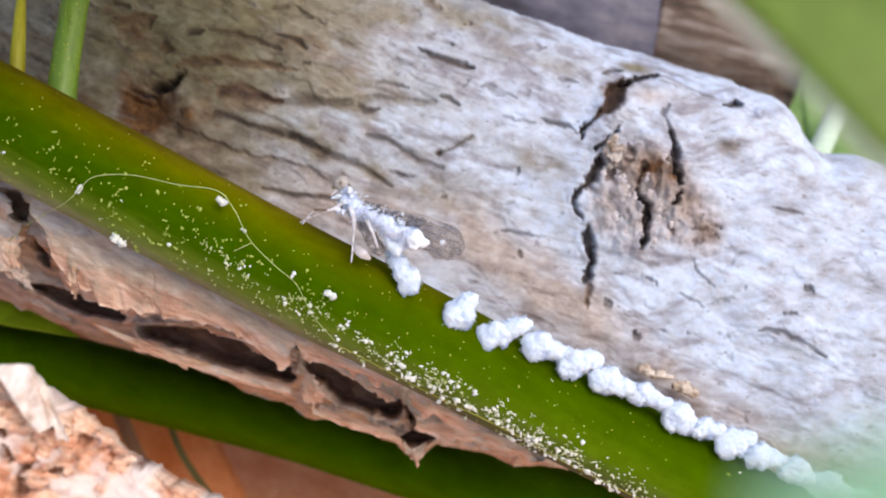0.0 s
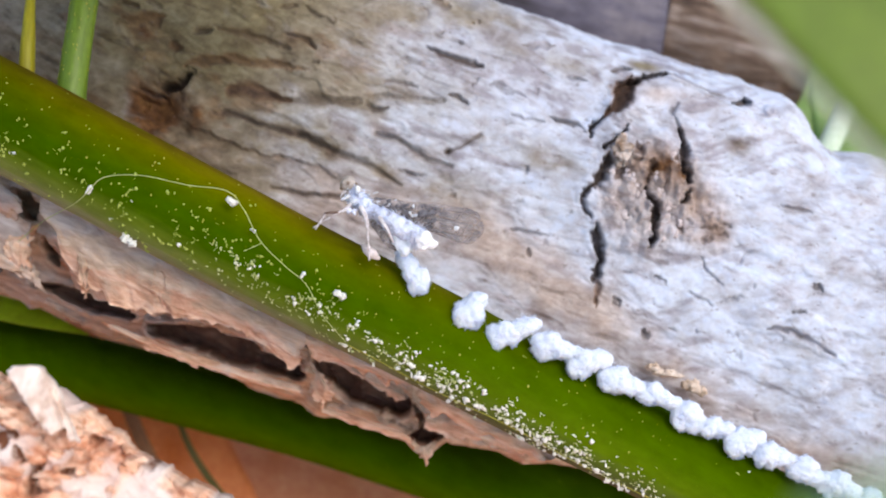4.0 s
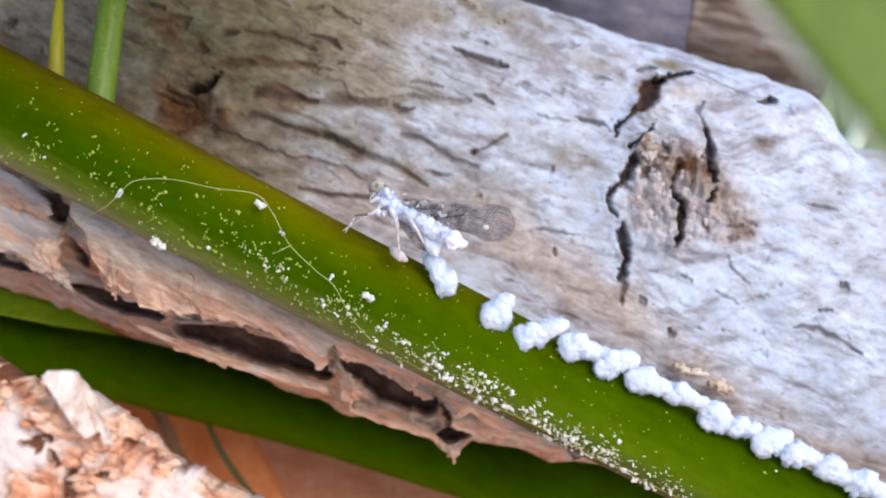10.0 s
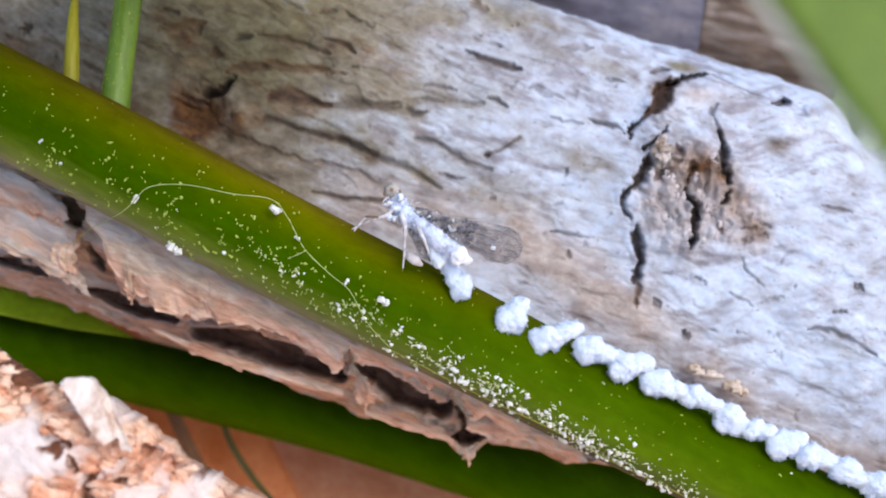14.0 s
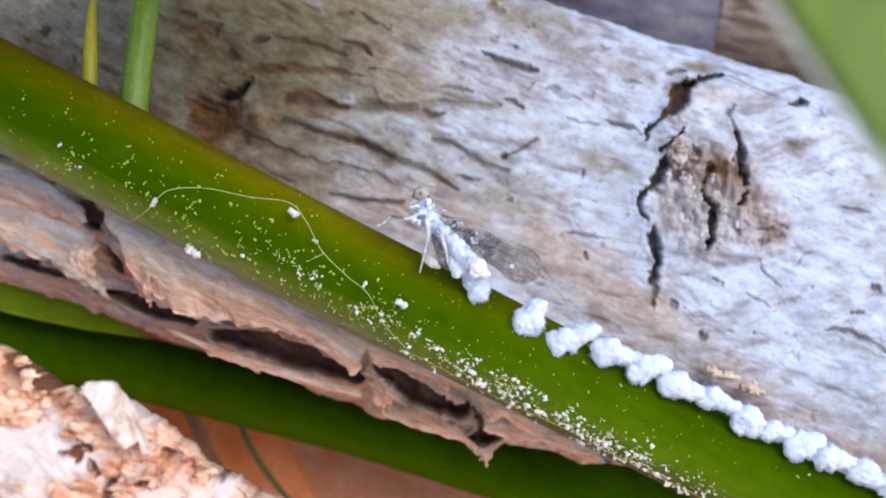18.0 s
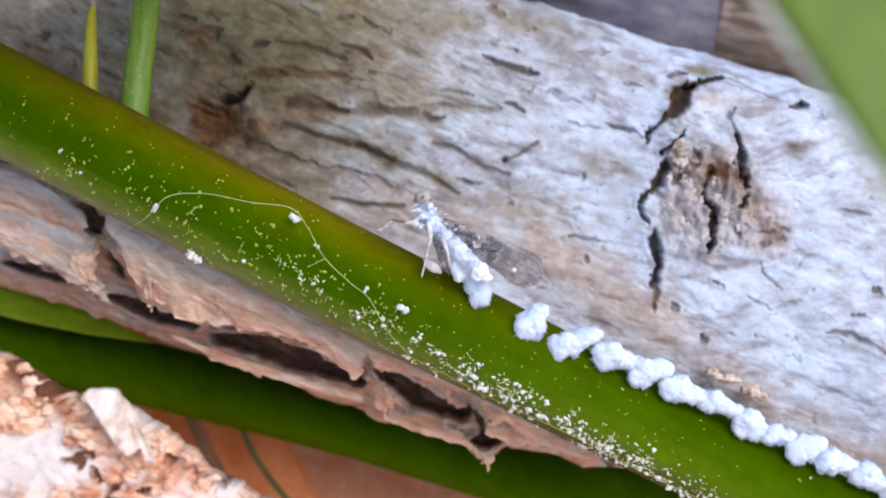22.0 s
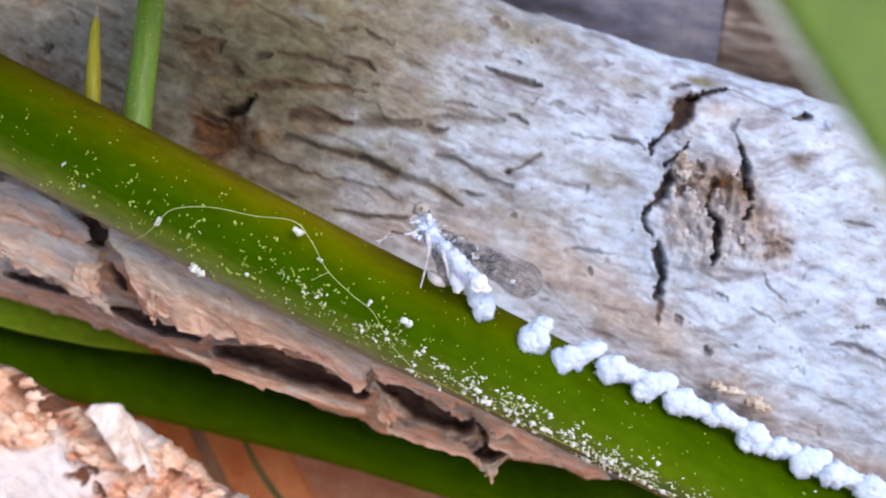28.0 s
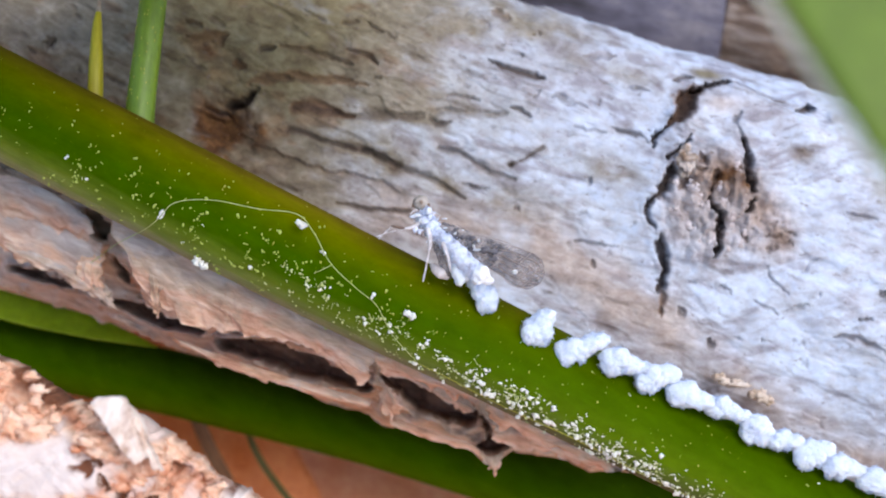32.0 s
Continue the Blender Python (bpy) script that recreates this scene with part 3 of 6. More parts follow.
RIGHT_CHECKS = [
    ([(21.47, 1), (22.33, 0.23), (23.44, -0.3)], (0.16, 0.2, 0.12), 0.4, 0.5, 0),
    ([(18.73, -1.07), (19.62, -1.29)], (0.24, 0.36, 0.16), 0.5, 0.6, 0),
    ([(16.66, -1.47), (17.21, -1.51)], (0.32, 0.43, 0.24), 0.5, 0.5, 0.1),
    ([(20.99, -1.44), (22.3, -1.66), (23.28, -1.89)], (0.16, 0.28, 0.16), 0.5, 0.5, 0),
    ([(23.74, -1.24), (25.11, -0.35)], (0.12, 0.2, 0.12), 0.4, 0.4, 0),
    ([(28.42, -0.43), (29.54, -0.33)], (0.32, 0.59, 0.24), 0.8, 0.6, 0),
    ([(25.49, 6.54), (26.68, 6.66), (27.82, 6.69)], (0.24, 0.24, 0.16), 0.5, 0.5, 0.1),
    ([(29.33, 1.89), (30.26, 1.56)], (0.2, 0.36, 0.28), 0.6, 0.6, 0.2),
    ([(27.03, -2.28), (28.76, -1.78), (30.23, -2.02), (32.24, -2.54)], (0.2, 0.43, 0.47), 0.7, 0.55, 0.2),
    ([(16.11, -3.56), (17.01, -3.78)], (0.28, 0.43, 0.2), 0.6, 0.5, 0.1),
    ([(18.97, -5), (19.61, -5.47)], (0.4, 0.47, 0.24), 0.7, 0.55, 0.1),
    ([(20.85, -4.15), (21.2, -4.21)], (0.28, 0.36, 0.24), 0.5, 0.5, 0.1),
    ([(22.58, -4.11), (22.98, -3.82)], (0.32, 0.43, 0.24), 0.5, 0.5, 0.1),
    ([(25.2, 0.38), (25.48, 0.3)], (0.24, 0.36, 0.24), 0.4, 0.4, 0),
]
KNOT_SIDE_MARKS = [
    ([(20.6, 4.01), (21.2, 4.2)], (0.28, 0.4, 0.24), 0.5, 0.5, 0.3),
    ([(20.64, 3.11), (21.63, 3.38)], (0.24, 0.43, 0.24), 0.5, 0.55, 0.3),
    ([(21.73, 3.58), (22.49, 3.77)], (0.24, 0.4, 0.24), 0.5, 0.5, 0.3),
    ([(20.92, 2.2), (21.65, 2.51)], (0.24, 0.4, 0.24), 0.5, 0.45, 0.4),
    ([(21.86, 2.91), (22.58, 2.97)], (0.24, 0.36, 0.24), 0.5, 0.45, 0.3),
    ([(18.84, 2.8), (19.53, 2.18)], (0.24, 0.36, 0.24), 0.5, 0.2, 0.5),
    ([(-31.97, 0.79), (-31.63, 1.74)], (0.63, 0.63, 0.4), 0.8, 0.6, 0.1),
    ([(-29.49, -0.02), (-28.84, -0.16)], (0.4, 0.43, 0.32), 0.7, 0.7, 0),
    ([(23.71, 1.08), (24.55, 3)], (0.12, 0.16, 0.12), 0.3, 0.25, 0),
]


# Long smooth grooves along the grain: path, widths, darkness, brown.
GROOVES = [
    ([(-13.9, 2.03), (-12.65, 2.47), (-11.39, 2.45), (-9.56, 2.66)], (0.7, 0.8, 0.3), 0.4, 0.8),
    ([(-11.0, 2.5), (-9.56, 2.66), (-7.8, 3.12), (-6.45, 3.54), (-5.0, 4.11)], (0.3, 0.85, 0.5), 0.42, 0.12),
    ([(-13.75, 0.36), (-12.26, 0.48), (-11.25, 0.29), (-9.3, 0.42), (-8.77, 0.47), (-7.62, 0.55), (-5.84, 0.26)], (0.55, 0.55, 0.75), 0.62, 0.08),
    ([(-8.2, 0.5), (-5.84, 0.26), (-4.52, 0.1), (-3.25, 0.06), (-2.14, -0.14), (-0.4, -0.6)], (0.5, 0.6, 0.3), 0.48, 0.05),
    ([(-8.9, -3.64), (-7.2, -3.46), (-5.81, -3.19), (-3.84, -2.64)], (0.25, 0.36, 0.4), 0.5, 0.1),
    ([(-3.13, 2.39), (-1.92, 2.5), (-0.51, 2.07), (0.84, 1.78), (2.7, 1.8)], (0.3, 0.5, 0.35), 0.42, 0.0),
    ([(-4.46, 4.25), (-3.85, 3.86), (-3.0, 4.25)], (0.3, 0.42, 0.25), 0.5, 0.0),
    ([(2.0, 2.66), (2.15, 2.74)], (0.3, 0.32, 0.25), 0.6, 0.0),
    ([(2.1, 2.72), (2.89, 3.25), (3.4, 3.9), (3.94, 4.58)], (0.13, 0.13, 0.22), 0.3, 0.25),
    ([(-16.2, 5.9), (-13.6, 6.2), (-10.9, 6.0)], (0.3, 0.5, 0.3), 0.22, 0.3),
    ([(-6.0, 3.9), (-3.6, 4.9), (-1.0, 5.5), (0.6, 6.0)], (0.4, 0.6, 0.3), 0.14, 0.05),
]
# the lower lip of a flaking layer on the left
LEDGE = [(-17.5, -0.9), (-14.64, -1.3), (-13.17, -1.31), (-11.43, -1.45), (-9.11, -1.4), (-7.51, -1.11), (-6.06, -1.04), (-4.69, -1.37), (-3.91, -1.59)]


def clefts():
    return KNOT_CRACKS + HOLLOW_CRACKS + UPPER_CHECKS + MIDDLE_CHECKS + RIGHT_CHECKS + KNOT_SIDE_MARKS


def flow(s, h):
    """Across-grain coordinate: runs along the log, swings round the knot and fans on the left."""
    ks, kh = (15.53, 5.89)
    d2 = ((s - ks) / 6.5) ** 2 + ((h - kh) / 6.0) ** 2
    out = h + 2.6 * np.sign(h - kh + 0.01) * np.abs(np.tanh((h - kh) / 3.0)) * np.exp(-d2)
    out = out + 0.10 * (s + 4) * smooth(-2, -22, s) * smooth(-6, 2, h) * 1.3
    return out + 0.5 * fbm(s * 0.12, h * 0.15, 0, 5, 3)


def log_relief(s, h):
    """Height (towards the viewer) and the colour amounts: stain with shade, tan, olive with shade, rust, cleft and grey
    streaks.
    """
    g = flow(s, h)
    ridge = fbm(s * 0.3, g * 1.1, 0, 11, 4)
    z = 0.07 * ridge + 0.08 * fbm(s * 0.5, h * 0.7, 0, 23, 3) + 0.7 * fbm(s * 0.09, h * 0.12, 0, 31, 3)
    flake = fbm(s * 0.2, g * 0.6, 0, 41, 4)
    left = smooth(5, -14, s - 0.3 * h)
    z = z + (0.10 + 0.05 * left) * smooth(-0.10, 0.03, flake) + 0.09 * smooth(0.12, 0.22, flake)
    blot = fbm(s * 0.5, h * 0.65, 0, 133, 4)
    patch = fbm(s * 0.22, g * 0.5, 0, 137, 4)
    # real staining, plus overhead shade on the left put into the colour
    stain_shade = 0.95 * left + 0.3 * blot + 0.45 * patch * left + 0.2 * smooth(-0.1, 0.5, fbm(s * 0.13, g * 0.4, 0, 51, 3)) - 0.25 * smooth(8, 20, s)
    # the pinkish band that runs from under the wing down along the stem
    band = np.interp(s, (-6, -2, 6, 12.5, 19.4, 26.5, 32), (-3.6, -3.3, -2.3, -4.0, -6.2, -8.6, -10))
    wide = np.interp(s, (-6, 3, 8, 13, 20, 30), (1.8, 2.4, 2.6, 2.3, 2.0, 1.6))
    tan = (0.95 + 0.55 * blot + 0.4 * patch) * np.exp(-np.abs((h - band) / wide) ** 2.4) * smooth(-10, -4, s) * (1 - 0.35 * smooth(14, 24, s))
    stain_shade = stain_shade - 0.15 * smooth(-21, -27, s) - 0.25 * np.exp(-((s + 22) / 2.2) ** 2 - ((h + 0.8) / 1.6) ** 2)
    for (ps, ph), rs, rh, k in (((16.6, 6.4), 3.0, 2.0, 0.7), ((21.4, 3.3), 1.9, 1.7, 0.3), ((21.3, 9.4), 1.7, 0.7, 0.7), ((9.2, 4.5), 2.4, 0.8, 0.75), ((3.5, -0.9), 3.4, 1.8, 0.6), ((-16, 5.9), 5, 2.0, 0.35), ((12.6, -4.2), 4.2, 1.3, 0.45), ((20.2, -7.3), 4.0, 1.2, 0.55), ((8.2, 11.4), 2.2, 0.8, 0.5), ((0.2, 12.4), 6.0, 1.6, 0.4), ((13.5, 13.2), 1.4, 0.5, 0.9)):
        stain_shade = stain_shade + k * (1 + 0.6 * blot) * np.exp(-((s - ps) / rs) ** 2 - ((h - ph) / rh) ** 2)
    # olive stain that also holds the far left's shade as colour
    olive_shade = smooth(-7, -21, s - 0.35 * h) * (0.7 + 0.5 * blot + 0.5 * patch) + 0.7 * np.exp(-((s + 17) / 6) ** 2 - ((h - 8) / 4) ** 2) + 0.7 * np.exp(-((s - 13.5) / 1.2) ** 2 - ((h - 13.1) / 0.5) ** 2)
    olive_shade = olive_shade * (1 - 0.8 * smooth(-22, -26, s)) + 0.9 * np.exp(-((s + 21.5) / 4.5) ** 2 - ((h - 5.5) / 3.6) ** 2)
    stain_shade = stain_shade + 0.45 * smooth(-17, -25, s) + 0.4 * np.exp(-((s + 21.5) / 4.5) ** 2 - ((h - 5.5) / 3.6) ** 2)
    rust = 0.5 * smooth(0.3, 0.6, fbm(s * 0.35, h * 0.6, 0, 141, 3)) * (0.25 + 0.75 * left)
    dash = smooth(0.44, 0.66, fbm(s * 0.42, g * 1.7, 0, 131, 4)) * (0.55 + 0.45 * left)
    z = z - 0.12 * dash
    crumble = fbm(s * 0.9, h * 1.4, 0, 61, 3)
    for (ps, ph), rs, rh, k in (((-18.8, -1.1), 1.2, 1.6, 1.2), ((-17.3, -0.4), 2.3, 1.7, 0.75), ((-15.4, -0.5), 0.8, 1.3, 0.35), ((-16.4, -2.8), 1.8, 0.9, 0.6), ((-13, -2.4), 3.0, 1.3, 0.35), ((-21.1, 4.0), 1.5, 0.8, 0.8), ((-20.3, 2.6), 1.8, 0.7, 0.5), ((16.9, 6.3), 1.6, 1.1, 0.85), ((14.7, 5.6), 0.6, 0.5, 0.6), ((21.7, 3.2), 1.1, 0.8, 0.5), ((21.3, 9.4), 0.7, 0.5, 0.6), ((9.0, 4.6), 1.0, 0.35, 0.35), ((-10.4, 6.8), 1.2, 0.6, 0.6)):
        rust = rust + k * np.exp(-((s - ps) / rs) ** 2 - ((h - ph) / rh) ** 2) * np.clip(0.75 + 0.9 * crumble, 0, 1.5)
    # rotted hollow on the left with two paler lobes inside
    hs, hh = (-18.0, -0.7)
    warp_s, warp_h = s + 0.7 * crumble, h + 0.6 * fbm(s * 0.8, h * 0.8, 0, 67, 3)
    hollow = np.exp(-(((warp_s - hs) / 1.9) ** 2 + ((warp_h - hh) / 1.8) ** 2) ** 1.5)
    lobes = np.exp(-((warp_s + 17.2) / 0.8) ** 2 - ((warp_h + 0.9) / 1.2) ** 2)
    z = z - hollow * (1.7 + 0.8 * crumble) + 0.6 * lobes
    rust = rust - 0.2 * lobes + 0.45 * hollow
    # the swollen knot
    ks, kh = (15.58, 5.07)
    knot = np.exp(-(((s - ks) / 4.6) ** 2 + ((h - kh) / 6.2) ** 2) ** 2)
    z = z + knot * (0.9 + 0.30 * fbm(s * 0.6, h * 0.6, 0, 71, 3))
    ks, kh = (16.6, 4.2)
    core = np.exp(-(((s - ks) / 3.7) ** 2 + ((h - kh) / 3.8) ** 2) ** 2)
    gs, gh = s + 0.4 * fbm(s * 0.9, h * 0.9, 0, 74, 2), h + 0.4 * fbm(s * 0.9, h * 0.9, 0, 75, 2)
    chips = 0.55 - cells(gs * 0.8, gh * 0.62, 0, 73, False) + 0.35 * fbm(s * 2.2, h * 1.8, 0, 76, 3)
    z = z + core * 1.25 * chips
    beside = np.exp(-(((s - 20.9) / 2.1) ** 2 + ((h - 3.6 + 0.2 * (s - 20.9)) / 2.3) ** 2) ** 2)
    z = z + 0.55 * beside * chips
    upper = smooth(3.6, 6.2, h)
    # gaps between the chips are darkened in the colour too
    rust = rust + core * ((0.08 + 0.25 * upper) * smooth(0.0, 0.4, fbm(s * 0.7, h * 0.6, 0, 78, 3)) + (0.25 + 0.4 * upper) * smooth(0.1, 0.45, -chips))
    dash = np.maximum(dash, core * 0.4 * smooth(0.15, 0.5, -chips))
    stain_shade = stain_shade + core * (0.2 * upper - 0.3 * chips)
    tan = tan + 0.7 * core + beside * (0.75 + 0.7 * blot) + 0.5 * np.exp(-((s - 15.9) / 1.7) ** 2 - ((h - 6.5) / 1.1) ** 2) + 0.7 * np.exp(-((s - 14.6) / 1.3) ** 2 - ((h - 11.2) / 0.9) ** 2) + 0.35 * np.exp(-((s - 17) / 2.5) ** 2 - ((h - 11.6) / 0.9) ** 2)
    # raised brow over the knot, the round lump beside it and crumbs lower down
    brow, _ = near_line(s, h, [(12.69, 8.25), (13.73, 10.85), (15.92, 12.2), (18.83, 11.9), (21.36, 11.0)])
    z = z + 0.8 * np.exp(-(brow / 1.1) ** 2)
    shelf, _ = near_line(s, h, [(15.1, 12.9), (17.4, 12.7), (19.0, 12.1), (21.2, 12.0)])
    z = z + 0.35 * smooth(0.5, 0.0, shelf) * smooth(-0.1, 0.2, h - 12.6 + 0.12 * (s - 15))
    z = z + 0.35 * smooth(0.55, 0.3, np.hypot(s - 23.0, h - 12.8))
    bs, bh = (22.52, -8.17)
    z = z + 0.9 * np.exp(-((s - bs) / 6) ** 2 - ((h - bh) / 2.5) ** 2) + 0.5 * smooth(0.2, 0.6, fbm(s * 0.9, h * 0.9, 0, 77, 3)) * np.exp(-((s - bs) / 2.5) ** 2 - ((h - bh) / 1.0) ** 2)
    # shade in cracks and grooves is put into this colour mask, besides the relief
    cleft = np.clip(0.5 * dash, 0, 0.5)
    wob_s, wob_h = 0.34 * fbm(s * 0.9, h * 0.9, 0, 81, 4, 0.55), 0.34 * fbm(s * 0.9, h * 0.9, 0, 91, 4, 0.55)
    swell = np.maximum(0.3, 1 + 0.8 * fbm(s * 0.9, h * 0.9, 0, 95, 3))
    jag_s, jag_h = 0.26 * fbm(s * 2.6, h * 2.6, 0, 83, 3, 0.7), 0.26 * fbm(s * 2.6, h * 2.6, 0, 93, 3, 0.7)
    broken = fbm(s * 0.35, g * 2.2, 0, 97, 4)
    for pts, w, depth, tone, red in clefts():
        lo, hi = np.min(pts, axis=0) - 2, np.max(pts, axis=0) + 2
        pick = (s > lo[0]) & (s < hi[0]) & (h > lo[1]) & (h < hi[1])
        if not pick.any():
            continue
        soft = depth < 0.9
        short = math.dist(pts[0], pts[-1]) < 0.65
        tone = 0.6 * tone if short else tone
        rough = (1.1 if math.dist(pts[0], pts[-1]) < 1.2 else 0.22) if soft else 1.0
        d, k = near_line((s + wob_s + rough * jag_s)[pick], (h + wob_h + rough * jag_h)[pick], pts)
        half = (0.36 if soft and math.dist(pts[0], pts[-1]) < 1.2 else 0.5) * np.interp(k, (0, 0.5, 1), w) * swell[pick] ** (0.6 if soft else 1.0)
        if soft:
            half = half * (0.35 + 0.65 * smooth(0, 0.2, k) * smooth(1, 0.8, k)) * (1.1 + 0.5 * broken[pick])
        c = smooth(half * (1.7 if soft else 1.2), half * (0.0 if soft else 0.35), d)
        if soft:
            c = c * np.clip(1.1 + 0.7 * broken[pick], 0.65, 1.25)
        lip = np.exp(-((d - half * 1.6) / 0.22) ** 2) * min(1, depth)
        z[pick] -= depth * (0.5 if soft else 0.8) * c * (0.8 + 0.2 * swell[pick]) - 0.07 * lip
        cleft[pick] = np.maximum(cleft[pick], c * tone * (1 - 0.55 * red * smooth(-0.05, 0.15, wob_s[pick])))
        rust[pick] = np.maximum(rust[pick], red * smooth(half * 2.2, half * 0.7, d))
    for pts, w, tone, red in GROOVES:
        d, k = near_line(s + 0.4 * wob_s + 0.3 * jag_s, h + 0.4 * wob_h + 0.3 * jag_h, pts)
        half = 0.5 * np.interp(k, (0, 0.5, 1), w) * (1 + 0.6 * broken) * swell ** 0.5
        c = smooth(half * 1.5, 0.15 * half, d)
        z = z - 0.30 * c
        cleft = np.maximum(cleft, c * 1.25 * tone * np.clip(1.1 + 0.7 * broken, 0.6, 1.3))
        rust = np.maximum(rust, red * smooth(half * 1.9, half * 0.6, d))
        stain_shade = stain_shade + 0.22 * np.exp(-(d / (2.2 * half)) ** 2)
    d, k = near_line(s, h + 0.8 * wob_h + 0.5 * jag_h, LEDGE)
    drop = np.interp(s, *zip(*LEDGE)) - h - 0.8 * wob_h - 0.5 * jag_h
    near_lip = smooth(0, 0.12, k) * smooth(1, 0.9, k)
    z = z - 0.26 * near_lip * smooth(-0.05, 0.12, drop) * smooth(1.6, 0.3, drop)
    # brown shade below the lip, put into the rust and cleft colours
    lip_shade = near_lip * smooth(-0.08, 0.1, drop) * smooth(0.9, 0.1, drop) * np.exp(-(d / 0.9) ** 2)
    rust, cleft = np.maximum(rust, 0.45 * lip_shade), np.maximum(cleft, 0.15 * lip_shade)
    rng = np.random.RandomState(4)
    for k in range(90):
        ps, ph = rng.uniform(-32, 32), rng.uniform(-13, 13)
        n, turn = rng.uniform(0.1, 0.6), rng.normal(0.0, 0.35)
        pts = [(ps - n * math.cos(turn), ph - n * math.sin(turn)), (ps, ph + 0.12), (ps + n * math.cos(turn), ph + n * math.sin(turn))]
        pick = (np.abs(s - ps) < n + 1) & (np.abs(h - ph) < n * 0.7 + 1)
        if not pick.any():
            continue
        d, q = near_line((s + wob_s + jag_s)[pick], (h + wob_h + jag_h)[pick], pts)
        half = rng.uniform(0.06, 0.16) * (1 - np.abs(q - 0.5) * 1.6)
        c = smooth(half * 1.7 + 0.03, half * 0.2, d) * rng.uniform(0.2, 0.7)
        z[pick] -= 0.15 * c
        cleft[pick] = np.maximum(cleft[pick], 0.6 * c)
    # weathered grey and shade tones put into the colour: along the grain, steeper across it past the knot
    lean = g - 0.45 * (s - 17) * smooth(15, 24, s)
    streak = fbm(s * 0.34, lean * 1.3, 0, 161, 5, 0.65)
    weather_shade = smooth(-0.05, 0.55, streak + 0.35 * fbm(s * 0.8, h * 0.9, 0, 163, 4)) + 0.35 * smooth(-0.02, 0.25, -flake) * smooth(0.25, 0.0, -flake)
    weather_shade = weather_shade * (1 - 0.5 * smooth(20, 28, s)) + 0.15 * core + 0.25 * np.exp(-((s - 20.5) / 2.0) ** 2 - ((h - 4.5) / 3.0) ** 2) + 0.4 * np.exp(-((s - 4) / 7) ** 2 - ((h - 10) / 4) ** 2)
    return z, {k: np.clip(a, 0, 1) for k, a in (("stain_shade", stain_shade), ("tan", tan), ("olive_shade", olive_shade), ("rust", rust), ("cleft", cleft), ("weather_shade", weather_shade))}


# the log's upper outline, with the notch where it is broken
TOP_AT = (-20, 3, 12, 17, 21, 24.2, 25.0, 25.7, 26.6, 27.6, 28.4, 29.2, 30, 31, 34, 60)
TOP_H = (15.4, 15.5, 15.3, 15.55, 15.45, 15.55, 15.3, 14.8, 13.9, 13.1, 12.6, 12.5, 12.8, 13.1, 13.2, 13.6)


def build_log():
    s = np.r_[np.linspace(-150, -36, 30)[:-1], np.linspace(-36, 36, 860), np.linspace(36, 120, 26)[1:]]
    u = np.linspace(-1, 1, 430)
    sg, ug = np.meshgrid(s, u, indexing="ij")
    top = np.interp(sg, TOP_AT, TOP_H) + 0.28 * fbm(sg * 0.45, 0 * sg, 0, 101, 4)
    bottom = 14.0 + 0.4 * fbm(sg * 0.3, 0 * sg + 7, 0, 103, 3)
    shape = np.sin(ug * np.pi / 2)
    h = np.where(shape > 0, shape * top, shape * bottom)
    n = 3.6
    y = -11.5 * (1 - np.abs(shape) ** n).clip(0) ** (1 / n)
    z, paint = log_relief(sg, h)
    z = z * (1 - smooth(0.97, 1.0, np.abs(shape)))
    y = 101 + y - z
    back = np.linspace(0, np.pi, 22)[1:-1]
    sb, ab = np.meshgrid(s, back, indexing="ij")
    hb = np.where(np.cos(ab) > 0, np.cos(ab) * top[:, -1:], np.cos(ab) * bottom[:, :1])
    yb = 101 + 12 * np.sin(ab)
    sg, h, y = np.hstack([sg, sb]), np.hstack([h, hb]), np.hstack([y, yb])
    zero = np.zeros(sb.shape)
    paint = {k: np.hstack([a, zero]) for k, a in paint.items()}
    c, w = math.cos(SLOPE), math.sin(SLOPE)
    v = np.stack([LOG_AT[0] + sg * c + h * w, y, LOG_AT[2] - sg * w + h * c], -1)
    ny, nx = sg.shape
    f = grid_faces(ny, nx, True)[:, ::-1]
    log = thing("fallen_log", tuple(LOG_AT + (0, 12, 0)), "weathered grey log with a cracked knot and rusty stains", "log")
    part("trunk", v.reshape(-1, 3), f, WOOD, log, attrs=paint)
    return log


log = build_log()
CHIP = mottled("tan_wood_chip", [(0.3, (0.29, 0.225, 0.18)), (0.5, (0.44, 0.375, 0.325)), (0.7, (0.56, 0.505, 0.47))], 1.3, rough=0.85, relief=0.1)[0]
BARK_CREAM = mottled("cream_bark", [(0.3, (0.40, 0.27, 0.17)), (0.5, (0.62, 0.50, 0.40)), (0.7, (0.74, 0.66, 0.58))], 1.2, rough=0.85, relief=0.1)[0]
PALE_CHIP = mottled("pale_wood_chip", [(0.38, (0.22, 0.15, 0.10)), (0.50, (0.44, 0.37, 0.32)), (0.66, (0.58, 0.53, 0.50))], 0.9, rough=0.85, relief=0.1)[0]
